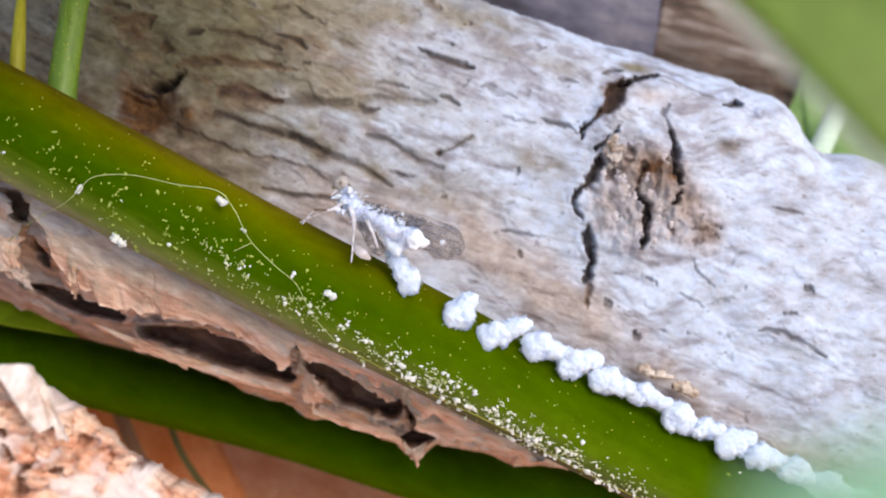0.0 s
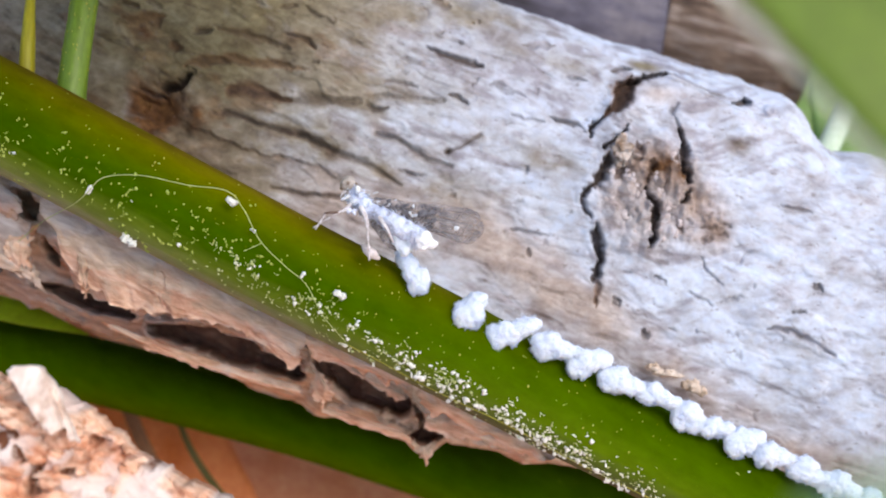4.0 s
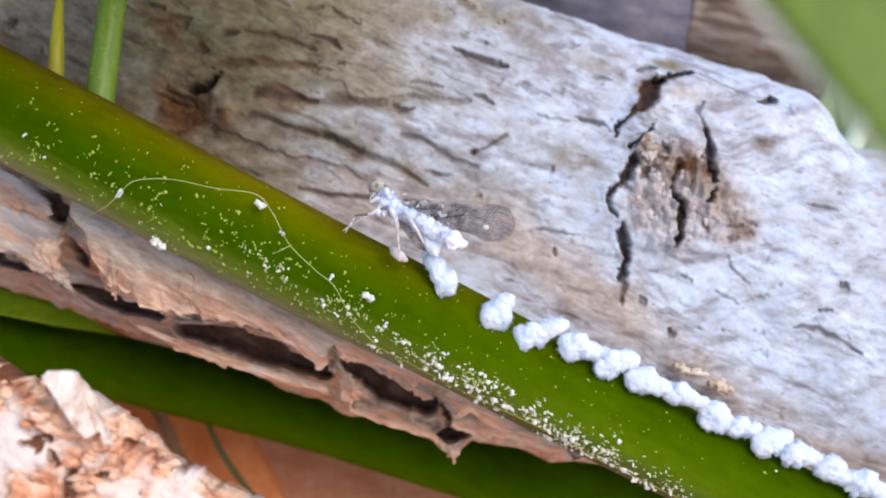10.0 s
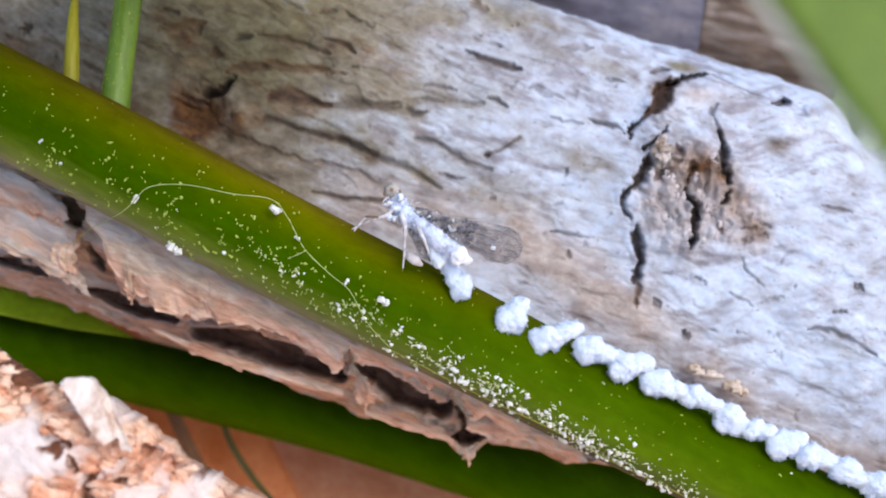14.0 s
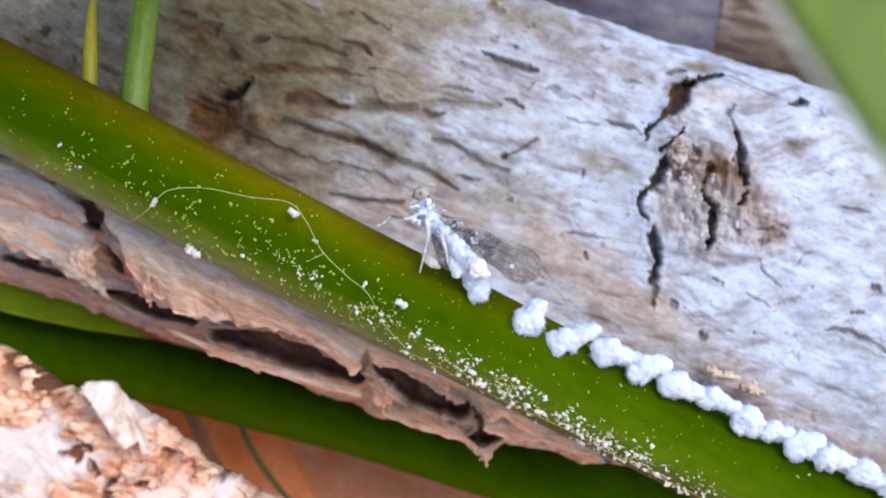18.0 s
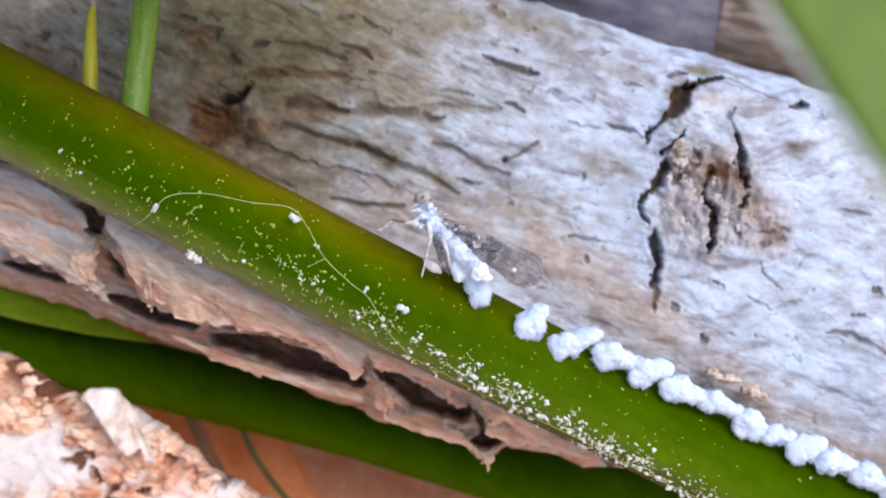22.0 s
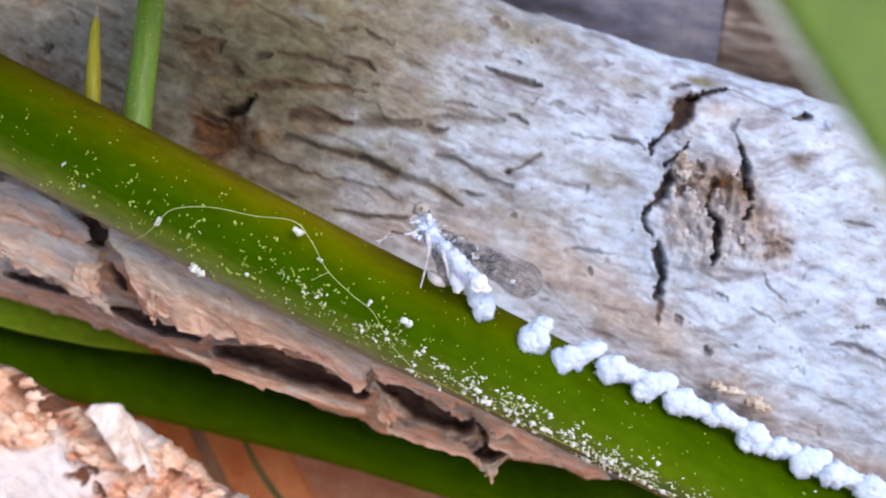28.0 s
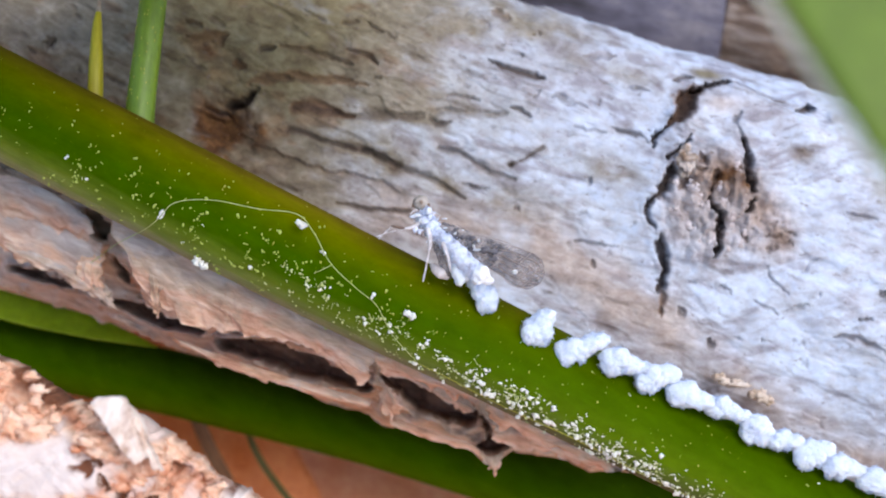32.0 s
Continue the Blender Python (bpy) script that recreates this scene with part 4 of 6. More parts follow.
for k, (at, size) in enumerate((((11.75, 88.6, 9.35), (0.66, 0.42, 0.74)), ((11.72, 88.35, 10.12), (0.30, 0.25, 0.27)), ((16.75, 87.6, -7.15), (0.75, 0.5, 0.6)), ((14.95, 87.8, -6.29), (0.9, 0.5, 0.35)), ((14.07, 87.9, -5.92), (0.5, 0.4, 0.4)))):
    v, f = blob(at, size, 400 + k, 1.0 if k == 0 else 0.6, 1.5, 24, 32)
    if k > 1:
        v, f = joined([blob(np.array(at) + np.array(off) * size, np.array(size) * w, 410 + 5 * k + i, 0.9, 1.9, 14, 18) for i, (off, w) in enumerate((((-0.6, 0, 0.3), 0.55), ((0.1, -0.1, -0.1), 0.6), ((0.7, 0, -0.35), 0.5), ((0.2, 0, 0.6), 0.35)))])
    part("knot_lump" if k < 2 else "bark_crumb", v, f, PALE_CHIP if k < 2 else BARK_CREAM, log, ("pale tan rounded lump of wood in the knot", "small white fleck in the knot")[k] if k < 2 else "cream crumb of bark")

PINK_CHIP = mottled("pinkish_grey_chip", [(0.3, (0.33, 0.265, 0.255)), (0.5, (0.51, 0.455, 0.455)), (0.7, (0.63, 0.60, 0.62))], 1.3, rough=0.85, relief=0.1)[0]
chip_rng = np.random.RandomState(31)
for k in range(120):
    a, r = chip_rng.uniform(0, 2 * math.pi), math.sqrt(chip_rng.uniform(0, 1))
    cs, ch = (16.44, 4.09)
    cs, ch = cs + 3.1 * r * math.cos(a), ch + 3.6 * r * math.sin(a)
    if any(near_line(np.array(cs), np.array(ch), pts)[0] < 0.45 for pts, w, depth, tone, red in KNOT_CRACKS):
        continue
    at = (LOG_AT[0] + cs * math.cos(SLOPE) + ch * math.sin(SLOPE), 88.8 + chip_rng.uniform(-0.1, 0.3), LOG_AT[2] - cs * math.sin(SLOPE) + ch * math.cos(SLOPE))
    size = chip_rng.uniform(0.14, 0.46)
    v, f = blob(at, (size * chip_rng.uniform(0.5, 1.0), 0.3 * size + 0.06, size * chip_rng.uniform(0.8, 1.5)), 500 + k, 1.0, 2.0, 9, 12)
    part("knot_chip", v, f, CHIP if ch > 5.2 and k % 3 else PINK_CHIP, log)

# ---- darker log behind ----
v, f, s_, a_ = tube([(-30.06, 118, 37.87), (1.9, 118, 27.4), (14.5, 118, 24.0), (18.4, 118, 23.6)], (7.5, 7.5, 7.3), 40, 90, wobble=0.03, seed=6)
back_log = thing("background_log", (1.9, 118, 27.4), "dull purplish-grey log lying behind the pale log, cracked across", "log")
part("log_section", v, f, BACK_LOG, back_log, "dull purple-grey bark")
v, f, s_, a_ = tube([(19.5, 117.6, 23.6), (23.74, 117, 22.9), (27.88, 117, 21.91), (31.75, 117, 21.41)], (6.6, 6.7, 6.3, 5.2), 40, 90, wobble=0.05, seed=9)
part("log_section", v, f, BACK_WOOD, back_log, "brown weathered bark")

# dark tube added in the gap to stand for its shade
v, f, s_, a_ = tube([(16.4, 118, 23.8), (18.0, 118, 23.65), (19.6, 117.9, 23.5)], (6.9, 7.0, 6.4), 40, 20, wobble=0.02, seed=3)
part("split_shade", v, f, SPLIT_SHADE, back_log, "dark filler standing in for the shade inside the split")

# ---- green stem ----
stem = thing("green_plant", (25.69, 82, -17.23), "glossy green leaf stalk before the log, dusted with white wax", "plant stem")
STEM_LINE = [(-59.17, 82.5, 24.61), (-43.63, 82.2, 17.1), (-32.17, 82, 11.49), (-20.81, 81.6, 5.79), (-9.7, 81.7, 0.22), (-2.34, 82.1, -3.29), (5.07, 82.7, -7.03), (12.56, 83.4, -10.82), (26.49, 84.5, -17.79), (51.89, 88, -30.3)]
STEM_R = (3.5, 3.5, 3.42, 3.44, 3.36, 3.26, 3.16, 3.02, 2.95, 3.0)


def build_stem():
    v, f, s, a = tube(STEM_LINE, STEM_R, 64, 260, squash=0.92)
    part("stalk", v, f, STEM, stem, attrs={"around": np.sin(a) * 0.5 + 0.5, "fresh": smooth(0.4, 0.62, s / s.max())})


build_stem()
v, f, s_, a_ = tube([(-28.51, 84, 12.98), (-28.46, 84, 15.26), (-28.48, 84.3, 17.79), (-28.44, 84.5, 18.97)], (0.55, 0.48, 0.34, 0.2), 18, 40)
thorn = part("spine", v, f, THORN, stem, "yellow-green pointed spine")
v, f, s_, a_ = tube([(-28.44, 84.5, 18.86), (-28.38, 84.6, 20.34)], (0.2, 0.04), 10, 10)
part("tip", v, f, TIP, thorn, "dry pale tip")
v, f, s_, a_ = tube([(-25.34, 83, 9.68), (-25.14, 83.2, 12.9), (-24.82, 83.5, 16.34), (-24.55, 84, 19.84), (-24.39, 85, 24.67)], (1.0, 0.95, 0.9, 0.9, 0.9), 26, 50)
shoot = part("side_shoot", v, f, SPROUT, stem, "pale green side shoot")
dot_rng = np.random.RandomState(17)
dots = [blob(v[i], (0.05, 0.05, dot_rng.uniform(0.05, 0.11)), k, 0.5, 1.5, 5, 6) for k, i in enumerate(dot_rng.choice(np.flatnonzero(np.abs(a_) < 1.6), 70, False))]
v, f = joined(dots)
tagged(part("pores", v, f, PORE, shoot, "tiny pale pores"), kind="stuff")

def build_shade_leaf():
    """A broad leaf added on the side shoot, unseen above the view, to shade the log."""
    line = [(-24.39, 85, 24.67), (-21, 79, 24), (-19, 68, 26), (-18, 54, 28), (-19, 40, 29)]
    c = spline(line, 60)
    w = np.interp(np.linspace(0, 1, 60), (0, 0.15, 0.5, 1), (0.5, 13, 16, 4))
    t = np.linspace(-1, 1, 17)
    p = c[:, None] + np.stack([t[None] * w[:, None], 0 * t[None] * w[:, None], -0.12 * np.abs(t[None]) * w[:, None]], -1)
    front = p.reshape(-1, 3)
    f = grid_faces(60, 17)
    part("shade_leaf", np.vstack([front, front + (0, 0, -0.15)]), np.vstack([f, f[:, ::-1] + len(front)]), NEAR_LEAF, stem, "unseen broad green leaf added to shade the log")


build_shade_leaf()

# ---- lower stem ----
v, f, s_, a_ = tube([(-64.15, 104, 0.36), (-39.5, 102, -5.47), (-25.33, 101, -8.45), (-11.65, 101, -11.83), (1.96, 102, -15.8), (13.44, 103, -18.81), (39.54, 106, -27.47)], (2.7, 2.65, 2.6, 2.55, 2.8, 3.0, 3.0), 40, 140)
low_stem = thing("shaded_plant", (39.55, 106, -28.87), "dark green leaf stalk in shade below the husk", "plant stem")
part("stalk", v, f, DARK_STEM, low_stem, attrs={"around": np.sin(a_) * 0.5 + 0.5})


# ---- dry husk under the stem ----
def build_husk():
    c0, c1 = np.array((-36.23, 93, 4.29)), np.array((9.45, 92, -13.5))
    run = math.dist(c0, c1)
    d = (c1 - c0) / run
    up = np.array((-d[2], 0, d[0]))
    s = np.linspace(-14, run, 560)
    u = np.linspace(-1, 1, 150)
    sg, ug = np.meshgrid(s, u, indexing="ij")
    half = np.interp(sg, (-14, 0, run * 0.27, run * 0.55, run * 0.72, run * 0.765, run * 0.80, run * 0.88, run * 0.93, run), (5.6, 5.4, 4.7, 3.7, 3.1, 3.9, 1.7, 1.5, 1.8, 0.3))
    rag = 1 + (0.07 * fbm(sg * 0.9, 3 + 0 * sg, 0, 7, 4) + 0.05 * fbm(sg * 0.3, 8 + 0 * sg, 0, 9, 3)) * smooth(0.2, -0.9, ug)
    low = np.interp(sg, (-14, -0.4, 5.4, 15, 20.7, 30.3, 33.6, 36.8, 38.6, 39.4, 42.8, 45.3, 47.4, run), (5.6, 5.2, 4.7, 4.35, 3.85, 3.9, 3.3, 3.3, 3.9, 2.1, 1.5, 1.5, 0.6, 0.2))
    h = ug * np.where(ug < 0, low, half) * rag
    bulge = 3.4 * (1 - np.abs(ug) ** np.where(ug > 0, 7.0, 2.2)).clip(0) ** 0.6 * np.minimum(1, half / 4)
    g = h + 0.4 * fbm(sg * 0.15, h * 0.2, 0, 8, 3)
    z = bulge + 0.5 * fbm(sg * 0.25, g * 0.8, 0, 12, 4) + 0.4 * fbm(sg * 0.8, g * 1.1, 0, 13, 4)
    fl = fbm(sg * 0.3, g * 0.7, 0, 14, 3)
    z = z + 0.45 * smooth(0.0, 0.05, fl) + 0.3 * smooth(0.2, 0.24, fl)
    cleft = np.zeros(sg.shape)
    x, y, w = (c0[k] + sg * d[k] + h * up[k] for k in range(3))
    wob = 0.35 * fbm(sg * 0.9, h * 0.9, 0, 15, 4)
    # hollow chambers torn open along the husk
    for pts, wide, deep in (
        ([(-21.7, 90, -3.95), (-17.43, 90, -4.75), (-13.76, 90, -5.95), (-10.84, 90, -6.96)], (0.9, 2.5, 1.0), 2.7),
        ([(-9.31, 90, -6.22), (-6.47, 90, -7.79), (-3.56, 90, -9.03)], (1.3, 2.6, 1.9), 2.7),
        ([(-30.11, 90, -0.9), (-26.83, 90, -1.8), (-23.35, 90, -2.97)], (0.4, 1.5, 1.0), 2.4),
        ([(-2.4, 90, -11.55), (-0.88, 90, -11.24)], (1.0, 1.6, 1.0), 2.8),
        ([(-37.52, 90, 1.33), (-34.22, 90, 0.76), (-32.58, 90, 0.17)], (0.6, 1.0, 0.4), 2.2),
        ([(-30.61, 90, 5.67), (-29.77, 90, 4.25), (-27.92, 90, 3.66)], (0.6, 1.4, 0.6), 2.4),
        ([(-28.92, 90, 2.03), (-28.29, 90, 0.42)], (0.8, 1.0, 0.3), 1.6),
        ([(-11.36, 90, -4.23), (-10.05, 90, -5.02)], (0.3, 0.7, 0.3), 1.6),
        ([(-2.43, 90, -9.02), (-1.93, 90, -10.54)], (0.3, 0.6, 0.4), 1.6),
        ([(0.99, 90, -9.61), (3.41, 90, -10.66)], (0.2, 0.7, 0.2), 1.0),
    ):
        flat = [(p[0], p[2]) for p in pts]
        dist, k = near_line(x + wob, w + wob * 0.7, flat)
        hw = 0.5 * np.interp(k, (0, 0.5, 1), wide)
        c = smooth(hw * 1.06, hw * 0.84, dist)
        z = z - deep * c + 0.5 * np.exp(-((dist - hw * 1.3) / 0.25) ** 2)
        # shade inside the chambers also goes into a dark brown colour
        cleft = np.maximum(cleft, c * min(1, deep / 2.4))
    depth = y + 2.5 - z - 2.4 * smooth(17, 5, sg) * smooth(-0.6, 0.4, ug)
    v = np.stack([x, depth, w], -1).reshape(-1, 3)
    f = grid_faces(*sg.shape)[:, ::-1]
    # underside, so that the husk has thickness
    v2 = np.stack([x, depth + 0.5 + 2.0 * (1 - ug ** 2), w], -1).reshape(-1, 3)
    n = len(v)
    ny, nx = sg.shape
    rim = []
    for j in range(ny - 1):
        rim += [(j * nx, (j + 1) * nx, (j + 1) * nx + n, j * nx + n), ((j + 1) * nx + nx - 1, j * nx + nx - 1, j * nx + nx - 1 + n, (j + 1) * nx + nx - 1 + n)]
    for i in range(nx - 1):
        rim += [(i + 1, i, i + n, i + 1 + n), ((ny - 1) * nx + i, (ny - 1) * nx + i + 1, (ny - 1) * nx + i + 1 + n, (ny - 1) * nx + i + n)]
    faces = np.vstack([f, f[:, ::-1] + n, np.array(rim)])
    husk = thing("dry_husk", tuple(c1), "torn pinkish-brown dry husk with open hollow chambers, lying between two stems", "dry husk")
    # lower left strip greyed: its shade is put into the ashen colour
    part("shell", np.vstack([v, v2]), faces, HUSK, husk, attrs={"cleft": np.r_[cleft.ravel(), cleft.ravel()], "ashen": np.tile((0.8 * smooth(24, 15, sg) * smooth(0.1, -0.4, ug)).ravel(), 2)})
    return husk


husk = build_husk()


def shred(name, corners, material_, parent, seed, curl=0.5, thick=0.12, label="", rag=0.6, ash=0.0, ash_to=0.4):
    """A thin torn sheet between two edges of three places each."""
    a, b = spline(corners[0], 40), spline(corners[1], 40)
    t = np.linspace(0, 1, 18)[None, :, None]
    p = a[:, None] * (1 - t) + b[:, None] * t
    i, j = np.meshgrid(np.linspace(0, 6, 40), np.linspace(0, 3, 18), indexing="ij")
    p[..., 1] += -curl * np.sin(np.pi * t[..., 0]) + 0.25 * fbm(i * 0.8, j * 0.8, 0, seed, 3) - 0.08 * np.abs(fbm(i * 1.9, j * 1.3, 0, seed + 6, 3))
    edge = np.maximum(smooth(0.6, 1.0, t[..., 0]), 0.9 * np.maximum(smooth(1.2, 0, i), smooth(4.8, 6, i)))
    p[..., 2] += rag * edge * fbm(i * 1.6, j * 0.8, 0, seed + 1, 4)
    p[..., 0] += rag * edge * fbm(i * 1.2, j * 1.3 + 5, 0, seed + 2, 4)
    front = p.reshape(-1, 3)
    back = front + (0, thick, 0)
    f = grid_faces(40, 18)
    n = len(front)
    rim = [(k, k + 1, k + 1 + n, k + n) for k in range(17)] + [(39 * 18 + k + 1, 39 * 18 + k, 39 * 18 + k + n, 39 * 18 + k + 1 + n) for k in range(17)]
    rim += [((k + 1) * 18, k * 18, k * 18 + n, (k + 1) * 18 + n) for k in range(39)] + [(k * 18 + 17, (k + 1) * 18 + 17, (k + 1) * 18 + 17 + n, k * 18 + 17 + n) for k in range(39)]
    v = np.vstack([front, back])
    return part(name, v, np.vstack([f, f[:, ::-1] + n, np.array(rim)]), material_, parent, label, attrs={"cleft": np.zeros(len(v)), "ashen": np.tile((ash * smooth(ash_to, 0.0, j / 3) * (0.7 + 0.6 * fbm(i, j, 0, seed + 4, 2))).clip(0, 1).ravel(), 2), "rim": np.tile(((0.9 if ash_to < 0.5 else 0.3) * smooth(0.5, 0.95, j / 3 + 0.3 * fbm(i * 1.5, j, 0, seed + 5, 3))).ravel(), 2)})


shred("shred", ([(-36.76, 87.2, 6.60), (-32.64, 86.9, 5.22), (-29.07, 87, 3.46)], [(-36.91, 87.6, 3.15), (-32.40, 87.4, 1.19), (-28.55, 87.4, -0.90)]), HUSK, husk, 21, 0.5, label="grey papery flap", ash=1.2, ash_to=1.3)
shred("shred", ([(-36.52, 86.6, 8.51), (-32.46, 86.4, 6.85), (-29.43, 86.6, 4.91)], [(-36.64, 86.9, 5.52), (-32.56, 86.7, 4.43), (-29.81, 86.8, 3.49)]), HUSK, husk, 25, 0.5, rag=0.8, ash=1.0, ash_to=1.5)
shred("shred", ([(-30.68, 86.8, 2.27), (-29.74, 86.6, 2.55), (-28.77, 86.8, 2.39)], [(-30.43, 86.9, 0.57), (-29.57, 86.7, 0.31), (-28.96, 86.9, 0.38)]), HUSK, husk, 27, 0.4, rag=0.5, label="small curled grey flap")
shred("shred", ([(-29.02, 88.3, 3.81), (-26.31, 88, 2.84), (-22.25, 87.8, 0.5)], [(-27.29, 88, 1.44), (-25.52, 87.5, -1.11), (-22.25, 88, -2.66)]), HUSK, husk, 31, 0.6)
shred("shred", ([(-22.3, 88, 0.9), (-17.03, 87.6, -1.4), (-11.87, 87.6, -3.7)], [(-22.2, 87.8, -2.65), (-17.36, 87.4, -3.16), (-10.27, 87.6, -6.22)]), HUSK, husk, 41, 0.5)
shred("shred", ([(-21.98, 88.6, -4.28), (-16.36, 88.6, -6), (-10.36, 88.6, -7.7)], [(-21.52, 88.4, -4.8), (-16.31, 88.4, -6.72), (-10.32, 88.4, -8.22)]), HUSK, husk, 51, 0.3, rag=0.3)
shred("shred", ([(-9.36, 88.2, -4.49), (-5.57, 88, -6.39), (-2.8, 88.2, -7.95)], [(-8.74, 88, -5.65), (-5.55, 87.8, -7.36), (-3.38, 88, -8.52)]), HUSK, husk, 61, 0.2)
shred("shred", ([(-1.81, 88.4, -8.55), (0.76, 88.2, -9.47), (3.93, 88.4, -10.83)], [(-1.59, 88.2, -10.69), (1.56, 88, -11.2), (5.51, 88.4, -12.26)]), HUSK, husk, 71, 0.4)
shred("shred", ([(-9.92, 88, -5.66), (-9.28, 87.6, -6.41), (-9.9, 88, -7.63)], [(-8.32, 88, -7.61), (-8.1, 87.8, -8.18), (-8.7, 88, -8.99)]), HUSK, husk, 91, 0.4)

shred("shred", ([(-35.69, 87.4, 3.32), (-31.62, 87.2, 1.9), (-28.42, 87.2, 0.13)], [(-35.64, 87.3, 2.53), (-31.53, 87, 0.8), (-27.9, 87.1, -1.12)]), HUSK, husk, 121, 0.25, rag=0.8, ash=0.8, ash_to=1.0)
shred("shred", ([(-28.77, 87.9, 3.92), (-27, 87.6, 3.53), (-24.92, 87.6, 2.53)], [(-28.18, 87.6, 2.02), (-26.49, 87.3, 1.56), (-24.61, 87.4, 1.19)]), HUSK, husk, 131, 0.4, rag=0.8)
shred("shred", ([(-25.02, 84, 1.70), (-24.59, 84, 1.52), (-23.86, 84, 1.14)], [(-24.40, 84, -1.24), (-24.24, 84, -1.39), (-24.06, 84, -1.47)]), HUSK, husk, 141, 0.2, rag=0.5)
shred("shred", ([(-22.5, 87.3, -1.06), (-18.09, 87, -1.98), (-13.36, 87, -3.76)], [(-22.14, 87.2, -2.63), (-17.66, 86.9, -3.1), (-12.95, 87, -5.16)]), HUSK, husk, 151, 0.3, rag=0.9)
shred("shred", ([(-18.44, 87.6, 1.26), (-13.45, 87.4, -1.16), (-7.91, 87.4, -4.22)], [(-17.99, 87.4, 0.09), (-13.41, 87.2, -2.32), (-8.28, 87.2, -5.19)]), HUSK, husk, 161, 0.3, rag=0.9)
shred("shred", ([(-24.4, 88.6, -3.19), (-21.15, 88.5, -4.58), (-17.53, 88.5, -6.12)], [(-24.16, 88.5, -3.64), (-21.09, 88.3, -5.18), (-17.5, 88.4, -6.56)]), HUSK, husk, 171, 0.25, rag=0.3)
shred("shred", ([(-2.46, 88.5, -11.37), (-1.78, 88.3, -11.65), (-0.88, 88.4, -11.18)], [(-1.89, 88.3, -12.36), (-1.49, 88.2, -12.73), (-1.22, 88.3, -12.35)]), HUSK, husk, 181, 0.15, rag=0.5)
shred("shred", ([(-8.75, 88.6, -8.95), (-5.56, 88.5, -9.92), (-2.78, 88.5, -10.82)], [(-8.73, 88.5, -9.45), (-5.54, 88.3, -10.49), (-2.45, 88.4, -11.4)]), HUSK, husk, 191, 0.2, rag=0.3)

shred("shred", ([(-27.50, 83.8, 5.20), (-23.45, 83.7, 3.12), (-19.03, 83.6, 0.95)], [(-25.08, 84.8, -0.19), (-21.73, 84.6, -2.15), (-18.54, 84.4, -2.58)]), HUSK, husk, 201, 0.5, rag=0.7, ash=0.9, label="pale sheet clasping the stem")
shred("shred", ([(-19.53, 83.6, 1.25), (-14.66, 83.6, -1.18), (-9.57, 83.8, -3.46)], [(-19.38, 84.4, -2.58), (-14.03, 84.5, -3.62), (-10.23, 84.8, -6.37)]), HUSK, husk, 211, 0.5, rag=0.7, ash=0.9, label="pale sheet clasping the stem")
shred("shred", ([(-10.15, 83.9, -3.25), (-6.00, 84.2, -5.14), (-1.54, 84.5, -6.95)], [(-9.03, 85, -5.27), (-5.28, 85.2, -6.53), (-3.45, 85.4, -7.23)]), HUSK, husk, 221, 0.5, rag=0.7, ash=0.9, label="pale sheet clasping the stem")
shred("shred", ([(-2.14, 84.6, -6.82), (2.16, 85, -8.89), (7.02, 85.4, -11.72)], [(-1.76, 85, -8.65), (1.61, 85.4, -10.21), (6.06, 85.8, -11.88)]), HUSK, husk, 231, 0.5, rag=0.7, ash=0.9, label="pale sheet clasping the stem")


# ---- broken wood in the corner ----
def chunk_material():
    m, n, l, b = material("broken_pink_wood", 0.88)
    v = mm_coords(n, l, (0.4, 1, 1.0), 32)
    grain = noise_tex(n, l, v, 0.8, 6, 0.6, 0.4)
    pink = ramp(n, l, grain, [(0.28, (0.38, 0.125, 0.05)), (0.39, (0.70, 0.30, 0.165)), (0.50, (0.86, 0.51, 0.34)), (0.63, (0.93, 0.68, 0.52))])
    pale = ramp(n, l, grain, [(0.25, (0.52, 0.39, 0.34)), (0.40, (0.72, 0.61, 0.565)), (0.7, (0.82, 0.735, 0.70))])
    c = mix(n, l, attr(n, "pale"), pink, pale)
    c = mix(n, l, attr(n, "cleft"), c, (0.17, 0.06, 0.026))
    fine = noise_tex(n, l, v, 2.4, 6, 0.7)
    c = mix(n, l, ramp(n, l, fine, [(0.36, grey(0.7)), (0.45, grey(0))]), c, mix(n, l, attr(n, "pale"), (0.36, 0.14, 0.065), (0.66, 0.55, 0.49)))
    l.new(c, b.inputs["Base Color"])
    bump(n, l, b, fine, 0.7, 0.25)
    return m


CHUNK = chunk_material()


